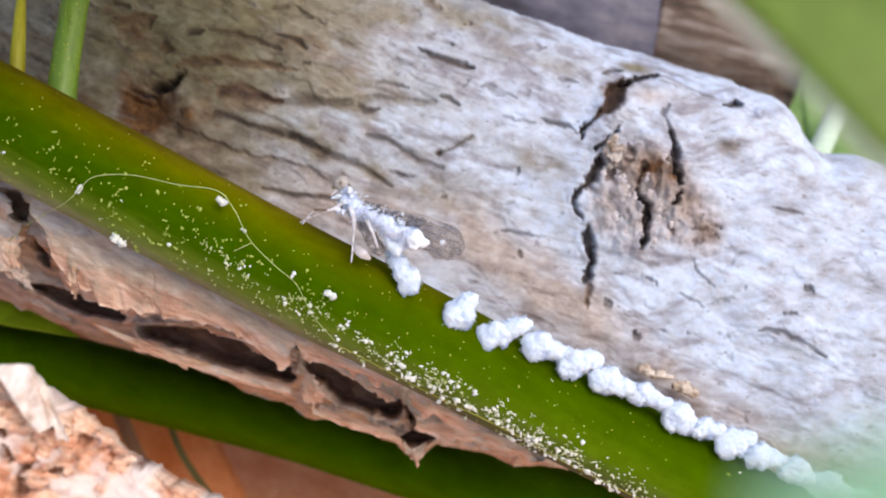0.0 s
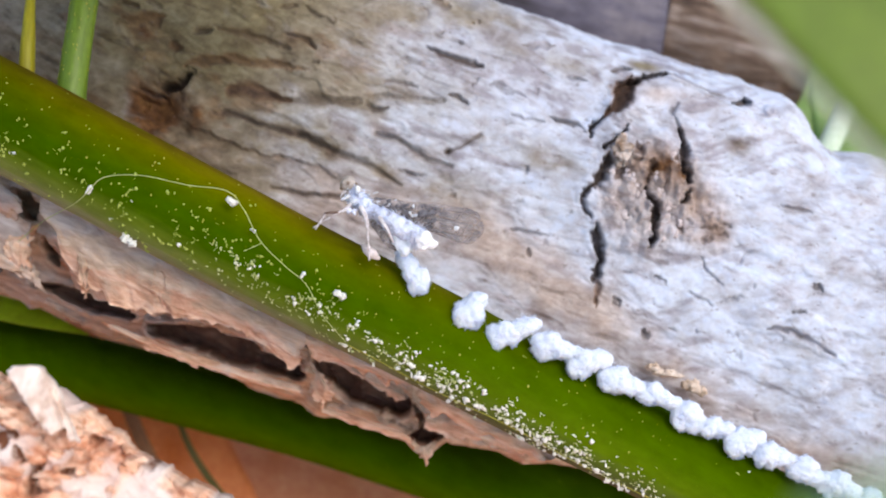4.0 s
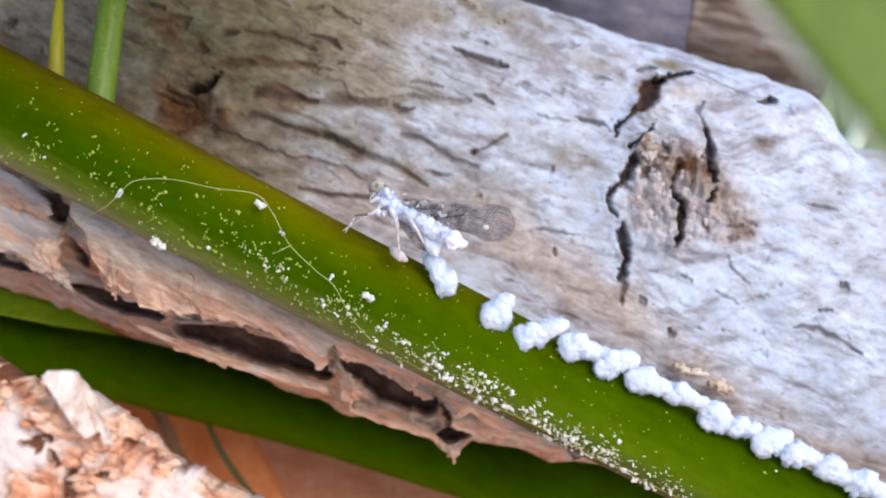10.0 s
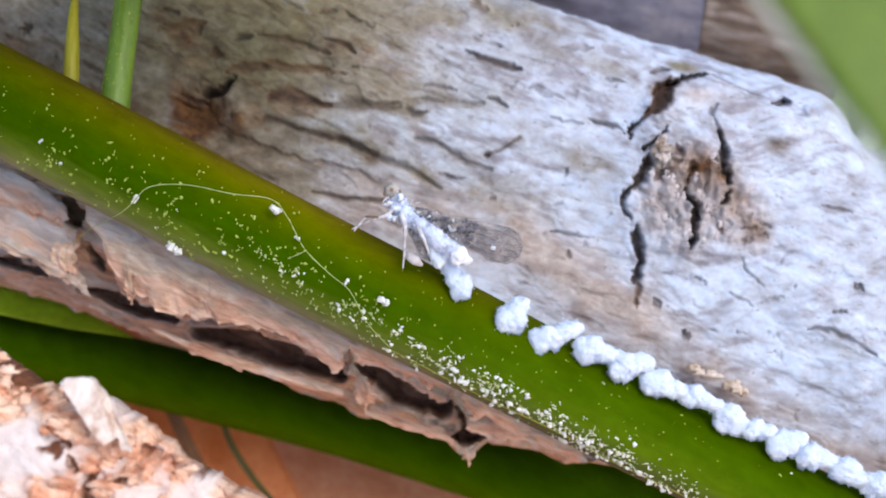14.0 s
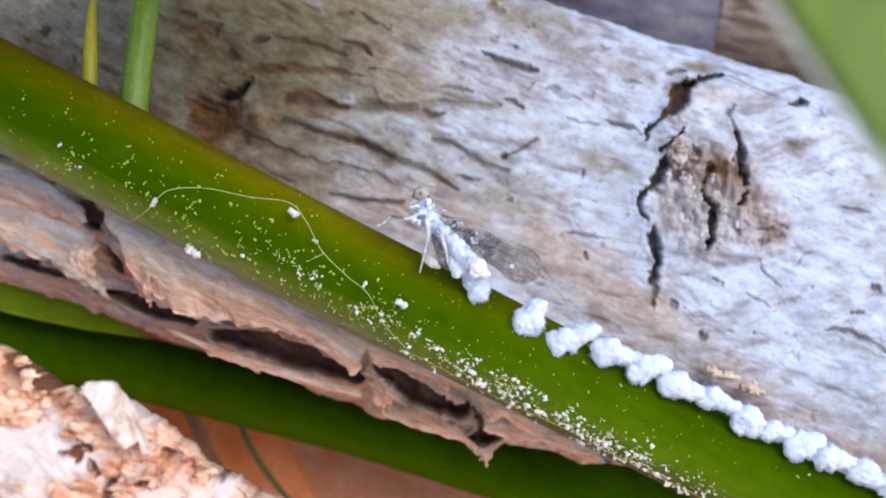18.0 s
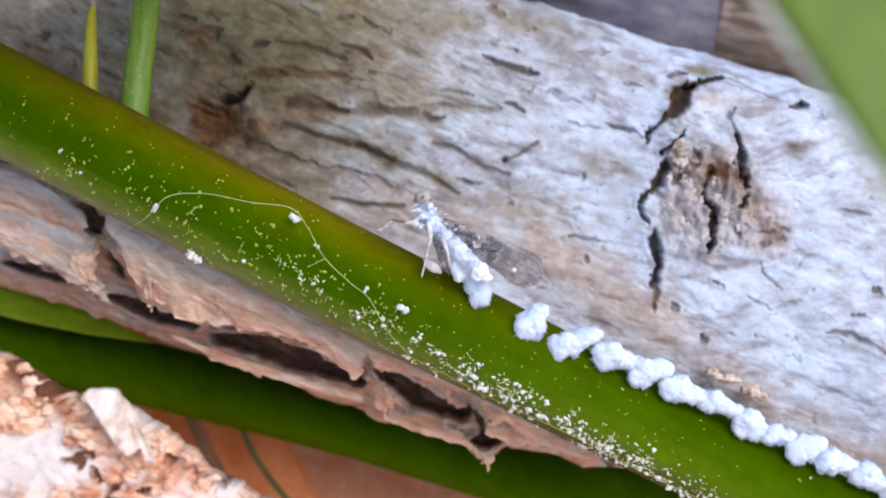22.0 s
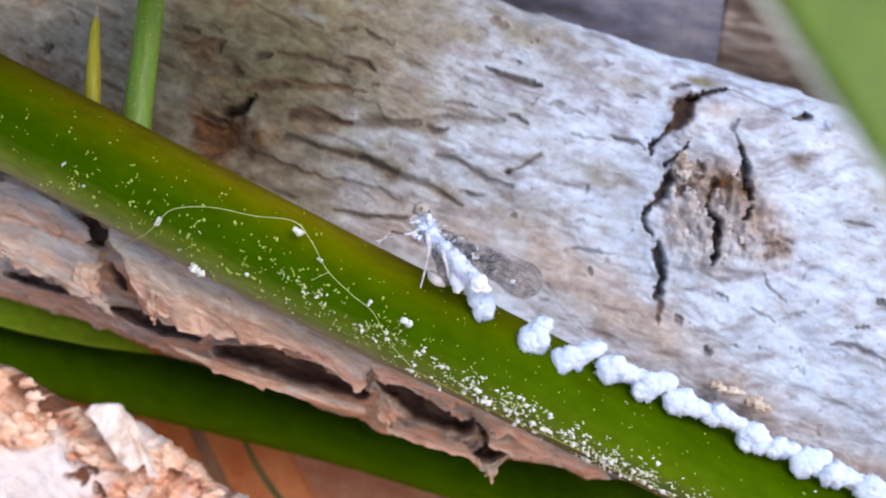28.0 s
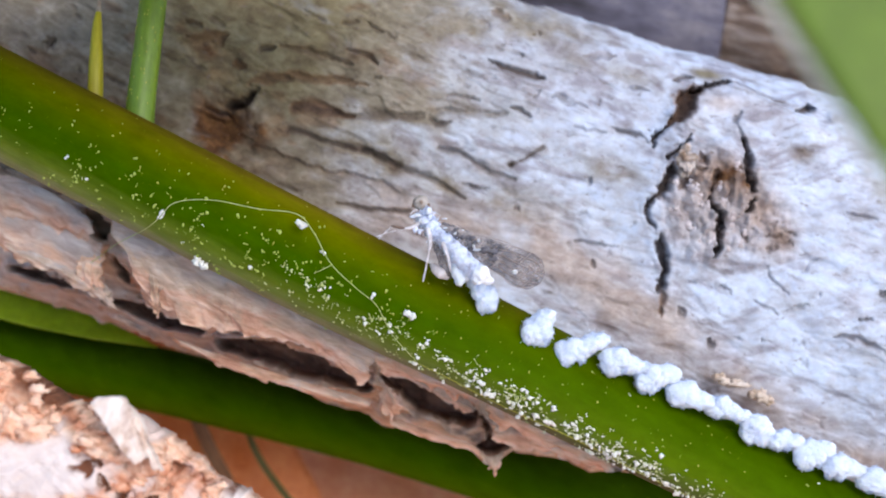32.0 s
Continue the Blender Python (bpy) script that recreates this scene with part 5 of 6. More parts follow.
def build_chunk():
    top = [(-40.97, 70, 0.77), (-31.27, 70, -2.93), (-27.41, 70, -4.62), (-25.48, 70, -5.7), (-21.96, 70, -6.44), (-19.08, 70, -8.38), (-16.83, 70, -10.3), (-13.02, 70, -12.12), (-5.1, 70, -15.75)]
    e = spline(top, 420)
    i, j = np.meshgrid(np.arange(420), np.linspace(0, 1, 240), indexing="ij")
    s = i * 0.11
    r = j * 26
    p = e[i.astype(int)] + np.array((-0.62, 0, -0.78)) * r[..., None]
    across = r + 0.6 * fbm(s * 0.15, r * 0.2, 0, 3, 3)
    s = s + 1.6 * fbm(s * 0.22, r * 0.35, 0, 4, 3)
    p[..., 1] -= 3.0 * (1 - np.exp(-r / 3.2)) + 0.8 * j
    (wx, wz), (bx, bz), (dx, dz), (ex, ez) = (-26.21, -9.04), (-23.95, -8.88), (-22.85, -9.85), (-25.24, -5.65)
    x, z = p[..., 0], p[..., 2]
    pale = np.exp(-((x - wx) / 3.9) ** 2 - ((z - wz) / 1.9) ** 2)
    pale = smooth(0.28, 0.62, pale + 0.30 * fbm(x * 0.7, z * 0.7, 0, 21, 4))
    pale = np.maximum(pale, 0.75 * smooth(0.05, 0.4, fbm(x * 0.5, z * 0.6, 0, 23, 3)))
    rough = 0.45 * fbm(s * 0.2, across * 0.8, 0, 5, 3) + 0.3 * fbm(s * 0.8, across * 0.9, 0, 6, 4)
    fl = fbm(s * 0.35, across * 0.6, 0, 8, 3)
    pits = smooth(0.26, 0.42, fbm(s * 0.5, across * 0.6, 0, 10, 3)) * (1 - 0.7 * pale)
    rough = (rough + 0.5 * smooth(0.0, 0.06, fl) + 0.35 * smooth(0.2, 0.26, fl)) * (1 - 0.5 * pale) - 0.7 * pits
    wx2, wz2 = x + 0.45 * fbm(x * 1.6, z * 1.6, 0, 31, 3), z + 0.45 * fbm(x * 1.6, z * 1.6, 0, 32, 3)
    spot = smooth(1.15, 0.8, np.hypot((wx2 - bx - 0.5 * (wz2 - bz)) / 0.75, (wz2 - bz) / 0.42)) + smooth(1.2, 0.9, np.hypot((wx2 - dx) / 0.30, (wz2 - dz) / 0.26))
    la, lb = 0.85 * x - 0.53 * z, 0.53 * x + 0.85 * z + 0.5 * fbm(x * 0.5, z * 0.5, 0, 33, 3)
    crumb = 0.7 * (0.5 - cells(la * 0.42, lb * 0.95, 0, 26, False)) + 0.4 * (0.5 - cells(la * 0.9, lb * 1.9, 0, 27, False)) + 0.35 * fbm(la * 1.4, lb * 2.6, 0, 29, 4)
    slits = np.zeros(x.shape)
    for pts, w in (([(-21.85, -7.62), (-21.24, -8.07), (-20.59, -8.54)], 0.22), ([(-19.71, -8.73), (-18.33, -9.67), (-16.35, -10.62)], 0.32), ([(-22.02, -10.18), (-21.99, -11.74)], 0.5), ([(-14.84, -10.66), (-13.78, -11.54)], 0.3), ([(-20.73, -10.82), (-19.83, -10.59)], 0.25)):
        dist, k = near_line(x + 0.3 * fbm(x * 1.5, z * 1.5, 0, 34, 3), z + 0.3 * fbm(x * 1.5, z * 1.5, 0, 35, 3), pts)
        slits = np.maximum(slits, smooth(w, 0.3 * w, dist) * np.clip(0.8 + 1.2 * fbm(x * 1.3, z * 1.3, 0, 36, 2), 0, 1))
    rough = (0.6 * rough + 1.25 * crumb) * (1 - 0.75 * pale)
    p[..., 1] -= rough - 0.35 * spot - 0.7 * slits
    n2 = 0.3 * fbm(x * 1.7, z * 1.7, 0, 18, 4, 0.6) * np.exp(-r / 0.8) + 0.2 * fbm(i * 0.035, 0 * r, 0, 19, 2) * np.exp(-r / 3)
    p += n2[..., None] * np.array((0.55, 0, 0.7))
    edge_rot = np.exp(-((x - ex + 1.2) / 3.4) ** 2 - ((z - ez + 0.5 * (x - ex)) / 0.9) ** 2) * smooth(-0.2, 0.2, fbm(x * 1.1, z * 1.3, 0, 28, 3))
    # slits, pits and crevices hold shade as colour; spots and rot are brown wood
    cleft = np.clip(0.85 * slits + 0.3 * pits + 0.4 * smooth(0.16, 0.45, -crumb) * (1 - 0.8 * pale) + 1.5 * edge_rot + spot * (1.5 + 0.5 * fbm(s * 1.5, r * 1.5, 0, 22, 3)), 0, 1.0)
    front = p.reshape(-1, 3)
    back = front.copy()
    back[:, 1] = np.maximum(back[:, 1] + 1.0, 72 + 6 * np.sin(np.pi * j.ravel()))
    n = len(front)
    ny, nx = s.shape
    f = grid_faces(ny, nx)
    rim = [(k * nx, (k + 1) * nx, (k + 1) * nx + n, k * nx + n) for k in range(ny - 1)] + [((k + 1) * nx + nx - 1, k * nx + nx - 1, k * nx + nx - 1 + n, (k + 1) * nx + nx - 1 + n) for k in range(ny - 1)]
    rim += [(k + 1, k, k + n, k + 1 + n) for k in range(nx - 1)] + [((ny - 1) * nx + k, (ny - 1) * nx + k + 1, (ny - 1) * nx + k + 1 + n, (ny - 1) * nx + k + n) for k in range(nx - 1)]
    wood = thing("broken_wood", tuple(front[ny // 2 * nx + nx - 1]), "splintered pinkish-white chunk of broken wood", "wood")
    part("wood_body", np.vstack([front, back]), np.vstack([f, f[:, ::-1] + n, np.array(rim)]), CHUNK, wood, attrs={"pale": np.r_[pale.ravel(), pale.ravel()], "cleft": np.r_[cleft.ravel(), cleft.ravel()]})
    rng = np.random.RandomState(8)
    for k in range(190):
        a, b = rng.randint(60, 330), int(abs(rng.normal(0, 22)) if k < 120 else rng.uniform(0, 110))
        if pale[a, min(b, 239)] > 0.6:
            continue
        size = rng.uniform(0.08, 0.3) * (1 if k % 6 else 1.5)
        v, f = blob(p[a, min(b, 239)] + (0, -0.05, 0), (size * rng.uniform(0.9, 2.0), size * 0.7, size * rng.uniform(0.5, 1.2)), 700 + k, 1.0, 2.2, 9, 12)
        part("crumb", v, f, CHUNK, wood)
    return wood


def slab(name, outline, material_, parent, thick, seed, label=""):
    """A flat splinter with a broken outline."""
    ring = np.array(list(outline) + [outline[0]], float)
    edge = np.stack([np.interp(np.linspace(0, len(outline), 91)[:-1], np.arange(len(outline) + 1), ring[:, c]) for c in range(3)], -1)
    mid = edge.mean(axis=0)
    k = np.linspace(0.0, 1, 16)[1:, None, None]
    p = mid + (edge - mid)[None] * k
    x, z = p[..., 0], p[..., 2]
    p[..., 0] += 0.14 * k[..., 0] ** 4 * fbm(x * 3, z * 3, 0, seed, 3)
    p[..., 2] += 0.14 * k[..., 0] ** 4 * fbm(x * 3, z * 3, 0, seed + 1, 3)
    p[..., 1] += 0.16 * fbm(x * 0.9 + 0.5 * z, z * 0.5, 0, seed + 2, 3) + 0.10 * smooth(0.9, 1.0, k[..., 0])
    m = p.shape[1]
    front = np.vstack([p.reshape(-1, 3), [mid + (0, 0.02, 0)]])
    n = len(front)
    f = grid_faces(15, m, True)[:, ::-1].tolist() + [[(i + 1) % m, i, n - 1] for i in range(m)]
    back = [[i + n for i in g[::-1]] for g in f]
    rim = [[14 * m + i, 14 * m + (i + 1) % m, 14 * m + (i + 1) % m + n, 14 * m + i + n] for i in range(m)]
    return part(name, np.vstack([front, front + (0, thick, 0)]), f + back + rim, material_, parent, label, flat=True)


chunk = build_chunk()
slab("flake", [(-23.42, 66.9, -5.31), (-23.06, 66.9, -5), (-22.23, 66.8, -5.01), (-21.59, 66.9, -5.1), (-21.1, 66.7, -5.62), (-20.85, 66.5, -6.55), (-20.34, 66.3, -8.13), (-20.73, 66.2, -8.42), (-21.43, 66.3, -7.85), (-22.51, 66.6, -6.35)], FLAKE, chunk, 0.7, 101, "cream slab-like splinter")
slab("flake", [(-21.5, 67.4, -5.45), (-20.82, 67.2, -5.97), (-20.13, 67, -7.75), (-19.5, 67, -8.94), (-19.99, 67, -8.83), (-20.59, 67.1, -7.16)], FLAKE, chunk, 0.5, 111)

# ---- litter and foliage behind ----
def blade(name, line, widths, material_, label, category, fold=0.15, n=70, m=15, thick=0.12, parent=None, facing=(0, -1, 0)):
    """A leaf blade along a curve with a shallow fold at the midrib."""
    c = spline(line, n)
    w = np.interp(np.linspace(0, 1, n), np.linspace(0, 1, len(widths)), widths)
    d = np.gradient(c, axis=0)
    d /= np.linalg.norm(d, axis=1)[:, None]
    side = np.cross(d, np.array(facing, float))
    side /= np.linalg.norm(side, axis=1)[:, None]
    nrm = np.cross(side, d)
    t = np.linspace(-1, 1, m)
    p = c[:, None] + side[:, None] * (t[None, :, None] * w[:, None, None]) + nrm[:, None] * (fold * np.abs(t)[None, :, None] * w[:, None, None])
    front = p.reshape(-1, 3)
    back = front + np.repeat(nrm, m, axis=0) * thick
    f, k = grid_faces(n, m), len(front)
    rim = [(j * m, (j + 1) * m, (j + 1) * m + k, j * m + k) for j in range(n - 1)] + [((j + 1) * m + m - 1, j * m + m - 1, j * m + m - 1 + k, (j + 1) * m + m - 1 + k) for j in range(n - 1)]
    rim += [(i + 1, i, i + k, i + 1 + k) for i in range(m - 1)] + [((n - 1) * m + i, (n - 1) * m + i + 1, (n - 1) * m + i + 1 + k, (n - 1) * m + i + k) for i in range(m - 1)]
    faces = np.vstack([f, f[:, ::-1] + k, np.array(rim)])
    v = np.vstack([front, back])
    if parent is not None:
        return part(name, v, faces, material_, parent, label)
    return tagged(part(name, v, faces, material_, origin=tuple(c[0])), label, category)


GRASS = leaf_material("dull_grass", (0.10, 0.095, 0.014), (0.15, 0.135, 0.03))
blade("dry_leaf", [(-38.43, 116, -8.27), (-29.45, 114, -14.13), (-23.83, 112, -18.8), (-16.41, 110, -25.69)], (5, 6.5, 6, 3), DRY_LEAF, "curled orange-brown dry leaf on the earth", "dead leaf", 0.2, facing=(0, -0.8, 0.6))
blade("dry_leaf", [(-23.79, 122, -11.84), (-12.58, 120, -16.82), (-1.78, 118, -21.61), (7.64, 117, -26.46)], (5, 8, 8, 4), PINK_LEAF, "pinkish-brown dry leaf on the earth", "dead leaf", 0.12, facing=(0, -0.8, 0.6))
blade("grass_blade", [(-23.13, 107, -11.19), (-21.79, 106.5, -14.21), (-20.04, 106, -16.72), (-17.17, 105, -19.8)], (0.22, 0.26, 0.28, 0.22), GRASS, "thin dark green grass blade", "grass", 0.3)
blade("dry_stalk", [(-28.47, 112, -11.34), (-26.68, 111, -14.69), (-24.92, 110, -17.47), (-22.68, 109, -21.66)], (0.6, 0.6, 0.6, 0.6), BROWN_STALK, "thin brown dry stalk", "dry stalk", 0.4)
blade("green_leaf", [(-46.78, 97.5, 0.23), (-37.65, 97, -2.2), (-32.34, 97, -3.45), (-27.98, 98, -4.85)], (1.3, 1.25, 1.0, 0.05), BRIGHT_LEAF, "light green narrow leaf beside the shaded stem", "leaf", 0.1, facing=(0, -0.75, 0.66))
for line, widths in (
    ([(34.86, 113, 21.97), (35.56, 112, 17.32), (37.25, 111, 9.82), (40.81, 110, 3.94)], (3.0, 4.6, 5.5, 5)),
    ([(31.07, 135, 25.86), (36.24, 132, 18.91), (40.31, 130, 11.2), (44.78, 128, 4.31)], (8, 10, 10, 8)),
    ([(42.45, 150, 36.59), (49.77, 148, 24.36), (57.5, 146, 10.56)], (14, 16, 12)),
):
    blade("background_leaf", line, widths, FAR_LEAF, "blurred light green leaf behind the logs", "leaf")
v, f, s_, a_ = tube([(33.34, 108, 15.32), (31.87, 107, 12.57), (30.42, 106, 9.87)], (0.9, 0.95, 0.9), 16, 20)
tagged(part("pale_stalk", v, f, PALE_STALK, origin=(30.42, 106, 9.87)), "pale green stalk behind the log", "plant stem")

# ---- leaves close to the lens ----
near_leaf = blade("near_leaf", [(5.39, 33.88, 13.67), (8.72, 33.20, 10.14), (11.74, 32.53, 6.77), (14.65, 32.53, 3.59)], (2.4, 2.7, 2.7, 2.4), NEAR_LEAF, "large green leaf out of focus close to the lens", "leaf", 0.08)
near_leaf["at"] = list((5.39, 33.88, 13.67))
# pale strip added to give the leaf's edge its blurred light rim
blade("lit_rim", [(3.32, 33.88, 11.54), (6.70, 33.20, 8.06), (9.77, 32.53, 4.74), (12.68, 32.53, 1.56)], (0.11, 0.11, 0.11, 0.11), LIT_RIM, "pale strip added for the light along the leaf's edge", "", 0.05, parent=near_leaf)
low_leaf = blade("low_near_leaf", [(9.6, 13, -3.01), (6.42, 12.5, -2.16), (4.64, 12.3, -1.8), (2.87, 12, -1.64)], (1.4, 1.4, 1.1, 0.4), TEAL_LEAF, "bluish-green leaf far out of focus at the lens", "leaf", 0.1)


# ---- egg tufts ----
WAX_THREAD = leaf_material("wax_thread", (0.61, 0.70, 0.84), (0.69, 0.78, 0.91), 0.45)


def fluff(at, size, seed, rings=46, sides=60):
    """A cotton-like lump: big lobes, small curls."""
    th = np.linspace(0, np.pi, rings)[1:-1, None]
    ph = np.linspace(0, 2 * np.pi, sides, endpoint=False)[None]
    d = np.stack([np.sin(th) * np.cos(ph), np.sin(th) * np.sin(ph), np.cos(th) + 0 * ph], -1)
    x, y, z = d[..., 0] + 3.7 * seed, d[..., 1], d[..., 2]
    puff = 1 - np.minimum(1, cells(x * 1.5, y * 1.5, z * 1.5, seed)) ** 2
    curl = 1 - np.minimum(1, cells(x * 4.2, y * 4.2, z * 4.2, seed + 5)) ** 2
    k = 0.84 + 0.12 * puff + 0.06 * curl + 0.30 * fbm(x * 1.4, y * 1.4, z * 1.4, seed + 9, 3) + 0.20 * fbm(x * 4, y * 4, z * 4, seed + 11, 4, 0.6)
    v = (d * k[..., None] * np.array(size)).reshape(-1, 3)
    v = np.vstack([v, [v[:sides].mean(axis=0), v[-sides:].mean(axis=0)]]) + np.array(at)
    m = (rings - 2) * sides
    f = grid_faces(rings - 2, sides, True).tolist()
    f += [[(i + 1) % sides, i, m] for i in range(sides)] + [[(rings - 3) * sides + i, (rings - 3) * sides + (i + 1) % sides, m + 1] for i in range(sides)]
    return v, [g[::-1] for g in f]


def fuzz(skin, at, seed, n=1800, reach=0.11):
    """Short curled wax threads standing off a tuft's skin."""
    rng = np.random.RandomState(seed)
    root = skin[rng.randint(0, len(skin), n)] + rng.normal(0, 0.03, (n, 3))
    out = root - at
    out /= np.linalg.norm(out, axis=1)[:, None] + 1e-9
    way = out + rng.normal(0, 0.9, (n, 3))
    way /= np.linalg.norm(way, axis=1)[:, None]
    side = np.cross(way, rng.normal(size=(n, 3)))
    side /= np.linalg.norm(side, axis=1)[:, None]
    bend = np.cross(way, side)
    long = reach * rng.uniform(0.3, 1.0, n)[:, None]
    wide = rng.uniform(0.012, 0.028, n)[:, None]
    rows = []
    for t in (-0.2, 0.35, 0.7, 1.0):
        c = root + way * long * t + bend * long * 0.9 * t * t
        w = side * wide * (1.0 - 0.5 * max(t, 0))
        rows += [c - w, c + w]
    v = np.stack(rows, 1).reshape(-1, 3)
    k = np.arange(n)[:, None] * 8
    f = np.vstack([k + np.array((j, j + 1, j + 3, j + 2)) for j in (0, 2, 4)])
    return v, f


def one_skin(ob, cell=0.05, rounds=2):
    """Melts overlapping lumps into one closed skin."""
    skin = ob.modifiers.new("skin", "REMESH")
    skin.mode, skin.voxel_size, skin.use_smooth_shade = "VOXEL", cell * MM, True
    soft = ob.modifiers.new("soften", "SMOOTH")
    soft.factor, soft.iterations = 0.5, rounds
    return ob


def egg(at, size, tail, seed):
    """One waxy white tuft: a hanging cottony head of several lumps and a thinner tail along the row."""
    ob = thing("egg_tuft", at, "fluffy white waxy egg tuft stuck on the green stem", "insect eggs", "row of egg tufts")
    rng = np.random.RandomState(seed)
    w, deep, h = size
    at = np.array(at)
    puffs = [(0, 0, 1.0), (-0.3, -0.25, 0.85), (0.3, 0.2, 0.9), (rng.uniform(-0.2, 0.4), -0.55, 0.6), (-0.5, 0.25, 0.65), (0.55, -0.2, 0.6), (rng.uniform(-0.6, 0.6), rng.uniform(-0.9, -0.7), 0.3), (rng.uniform(0.4, 0.9), -0.6, 0.3)]
    v = [fluff(at + (a * w, rng.uniform(-0.15, 0.1), b * h), (r * w * rng.uniform(0.75, 0.9), r * deep * 0.7, r * h * rng.uniform(0.75, 0.9)), seed + 3 * k, 28, 36) for k, (a, b, r) in enumerate(puffs)]
    for k, q in enumerate((0.35, 0.6, 0.85, 1.1)):
        r = np.interp(q, (0.4, 1.1), (0.88, 0.74)) * rng.uniform(0.85, 1.1)
        v.append(fluff(at + np.array(tail) * q + (0, 0.15, rng.uniform(-0.12, 0.06)), (r * w, r * deep, r * h * 0.8), seed + 50 + k, 24, 30))
    v, f = joined(v)
    one_skin(part("wax_tuft", v, f, WAX, ob))
    v, f = fuzz(v, at, seed, 2600, 0.15)
    tagged(part("wax_fuzz", v, f, WAX_THREAD, ob, "loose curled wax threads"), kind="stuff")
    return ob


for k, (at, w, h, tail) in enumerate((
    ((-2.13, 79.4, -0.15), 0.82, 0.96, (-0.93, 0.1, 1.56)), ((1.12, 79.7, -2.08), 1.07, 1.07, (0.43, 0.1, 0.85)),
    ((3.17, 80, -3.44), 1.07, 1.03, (1.79, 0.1, 0.65)), ((6.04, 80.2, -4.05), 1.11, 1.07, (1.72, 0.1, -0.36)),
    ((8.14, 80.4, -5.17), 0.93, 1.11, (1.37, 0.1, 0.29)), ((10.31, 80.6, -6.11), 1.11, 1.00, (1.45, 0.1, -0.58)),
    ((12.69, 80.9, -6.95), 0.97, 0.86, (1.31, 0.1, -0.51)), ((15.06, 81.1, -8.37), 1.11, 1.18, (0.74, 0.1, -0.51)),
    ((16.68, 81.3, -9.10), 0.93, 0.79, (0.88, 0.1, -0.15)), ((18.45, 81.5, -10.06), 1.11, 1.15, (1.17, 0.1, 0.21)),
    ((20.40, 81.8, -10.82), 1.08, 0.97, (1.32, 0.1, -0.29)), ((22.61, 82, -11.67), 1.19, 0.97, (1.11, 0.1, -0.74)),
    ((24.76, 82.2, -12.66), 1.15, 1.01, (1.26, 0.1, -0.66)), ((26.95, 82.5, -13.72), 1.15, 0.94, (1.26, 0.1, -0.66)))):
    egg(at, (0.88 * w, 0.8, 0.86 * h), tail, 200 + 30 * k)

# ---- planthopper ----
BRIGHT_WAX = mottled("bright_wax", [(0.3, (0.78, 0.84, 0.92)), (0.7, (0.86, 0.91, 0.97))], 3.0, rough=0.9, relief=0.05)[0]
BODY = mottled("waxy_body", [(0.34, (0.30, 0.33, 0.43)), (0.44, (0.55, 0.61, 0.76)), (0.6, (0.72, 0.81, 0.97))], 1.6, rough=0.8, relief=0.08)[0]
HEAD = mottled("tan_head", [(0.3, (0.30, 0.27, 0.235)), (0.7, (0.46, 0.42, 0.385))], 3.0, rough=0.6, relief=0.03)[0]
EYE_M = mottled("dark_eye", [(0.3, (0.16, 0.11, 0.08)), (0.7, (0.26, 0.19, 0.14))], 3.0, rough=0.35)[0]
LEG_M = mottled("pale_leg", [(0.36, (0.42, 0.39, 0.40)), (0.6, (0.72, 0.72, 0.77))], 3.0, rough=0.6)[0]
DARK_LEG = mottled("brown_leg_joint", [(0.3, (0.12, 0.08, 0.06)), (0.7, (0.22, 0.15, 0.12))], 3.0, rough=0.6)[0]
SMUDGE = mottled("smoky_patch", [(0.3, (0.07, 0.07, 0.085)), (0.7, (0.16, 0.16, 0.185))], 3.0, rough=0.6)[0]
VEIN = mottled("wing_vein", [(0.3, (0.19, 0.155, 0.145)), (0.7, (0.32, 0.27, 0.25))], 3.0, rough=0.6)[0]
MEMBRANE, _n, _l, _b, _c = mottled("wing_membrane", [(0.42, (0.095, 0.09, 0.105)), (0.5, (0.23, 0.21, 0.215)), (0.6, (0.38, 0.34, 0.335))], 1.5, rough=0.4)
_m = _n.new("ShaderNodeMath")
_m.operation = "MULTIPLY"
_l.new(attr(_n, "smoky"), _m.inputs[0])
_l.new(ramp(_n, _l, noise_tex(_n, _l, mm_coords(_n, _l), 1.1, 3), [(0.35, grey(0.45)), (0.6, grey(1.0))]), _m.inputs[1])
_l.new(_m.outputs[0], _b.inputs["Alpha"])

HOME = (-6.16, 78.2, 6.11)
bug = thing("planthopper", HOME, "white waxy planthopper with veined clear wings, laying eggs on the stem", "insect")


def bug_at(x, y, d=0.0):
    """A place on the insect, from its head: x along to the right, y down, in thirtieths of a millimetre."""
    return tuple(np.array(HOME) + np.array((x * 0.035, d, -y * 0.035)))


def shag(body, skin, n, seed, reach=0.3):
    """Flaky wax threads lying over a part of the insect."""
    v, f = fuzz(skin, skin.mean(axis=0) + (0, 0.6, 0), seed, n, reach)
    tagged(part("wax_threads", v, f, WAX_THREAD, body, "loose flakes of white wax", origin=body["at"]), kind="stuff")


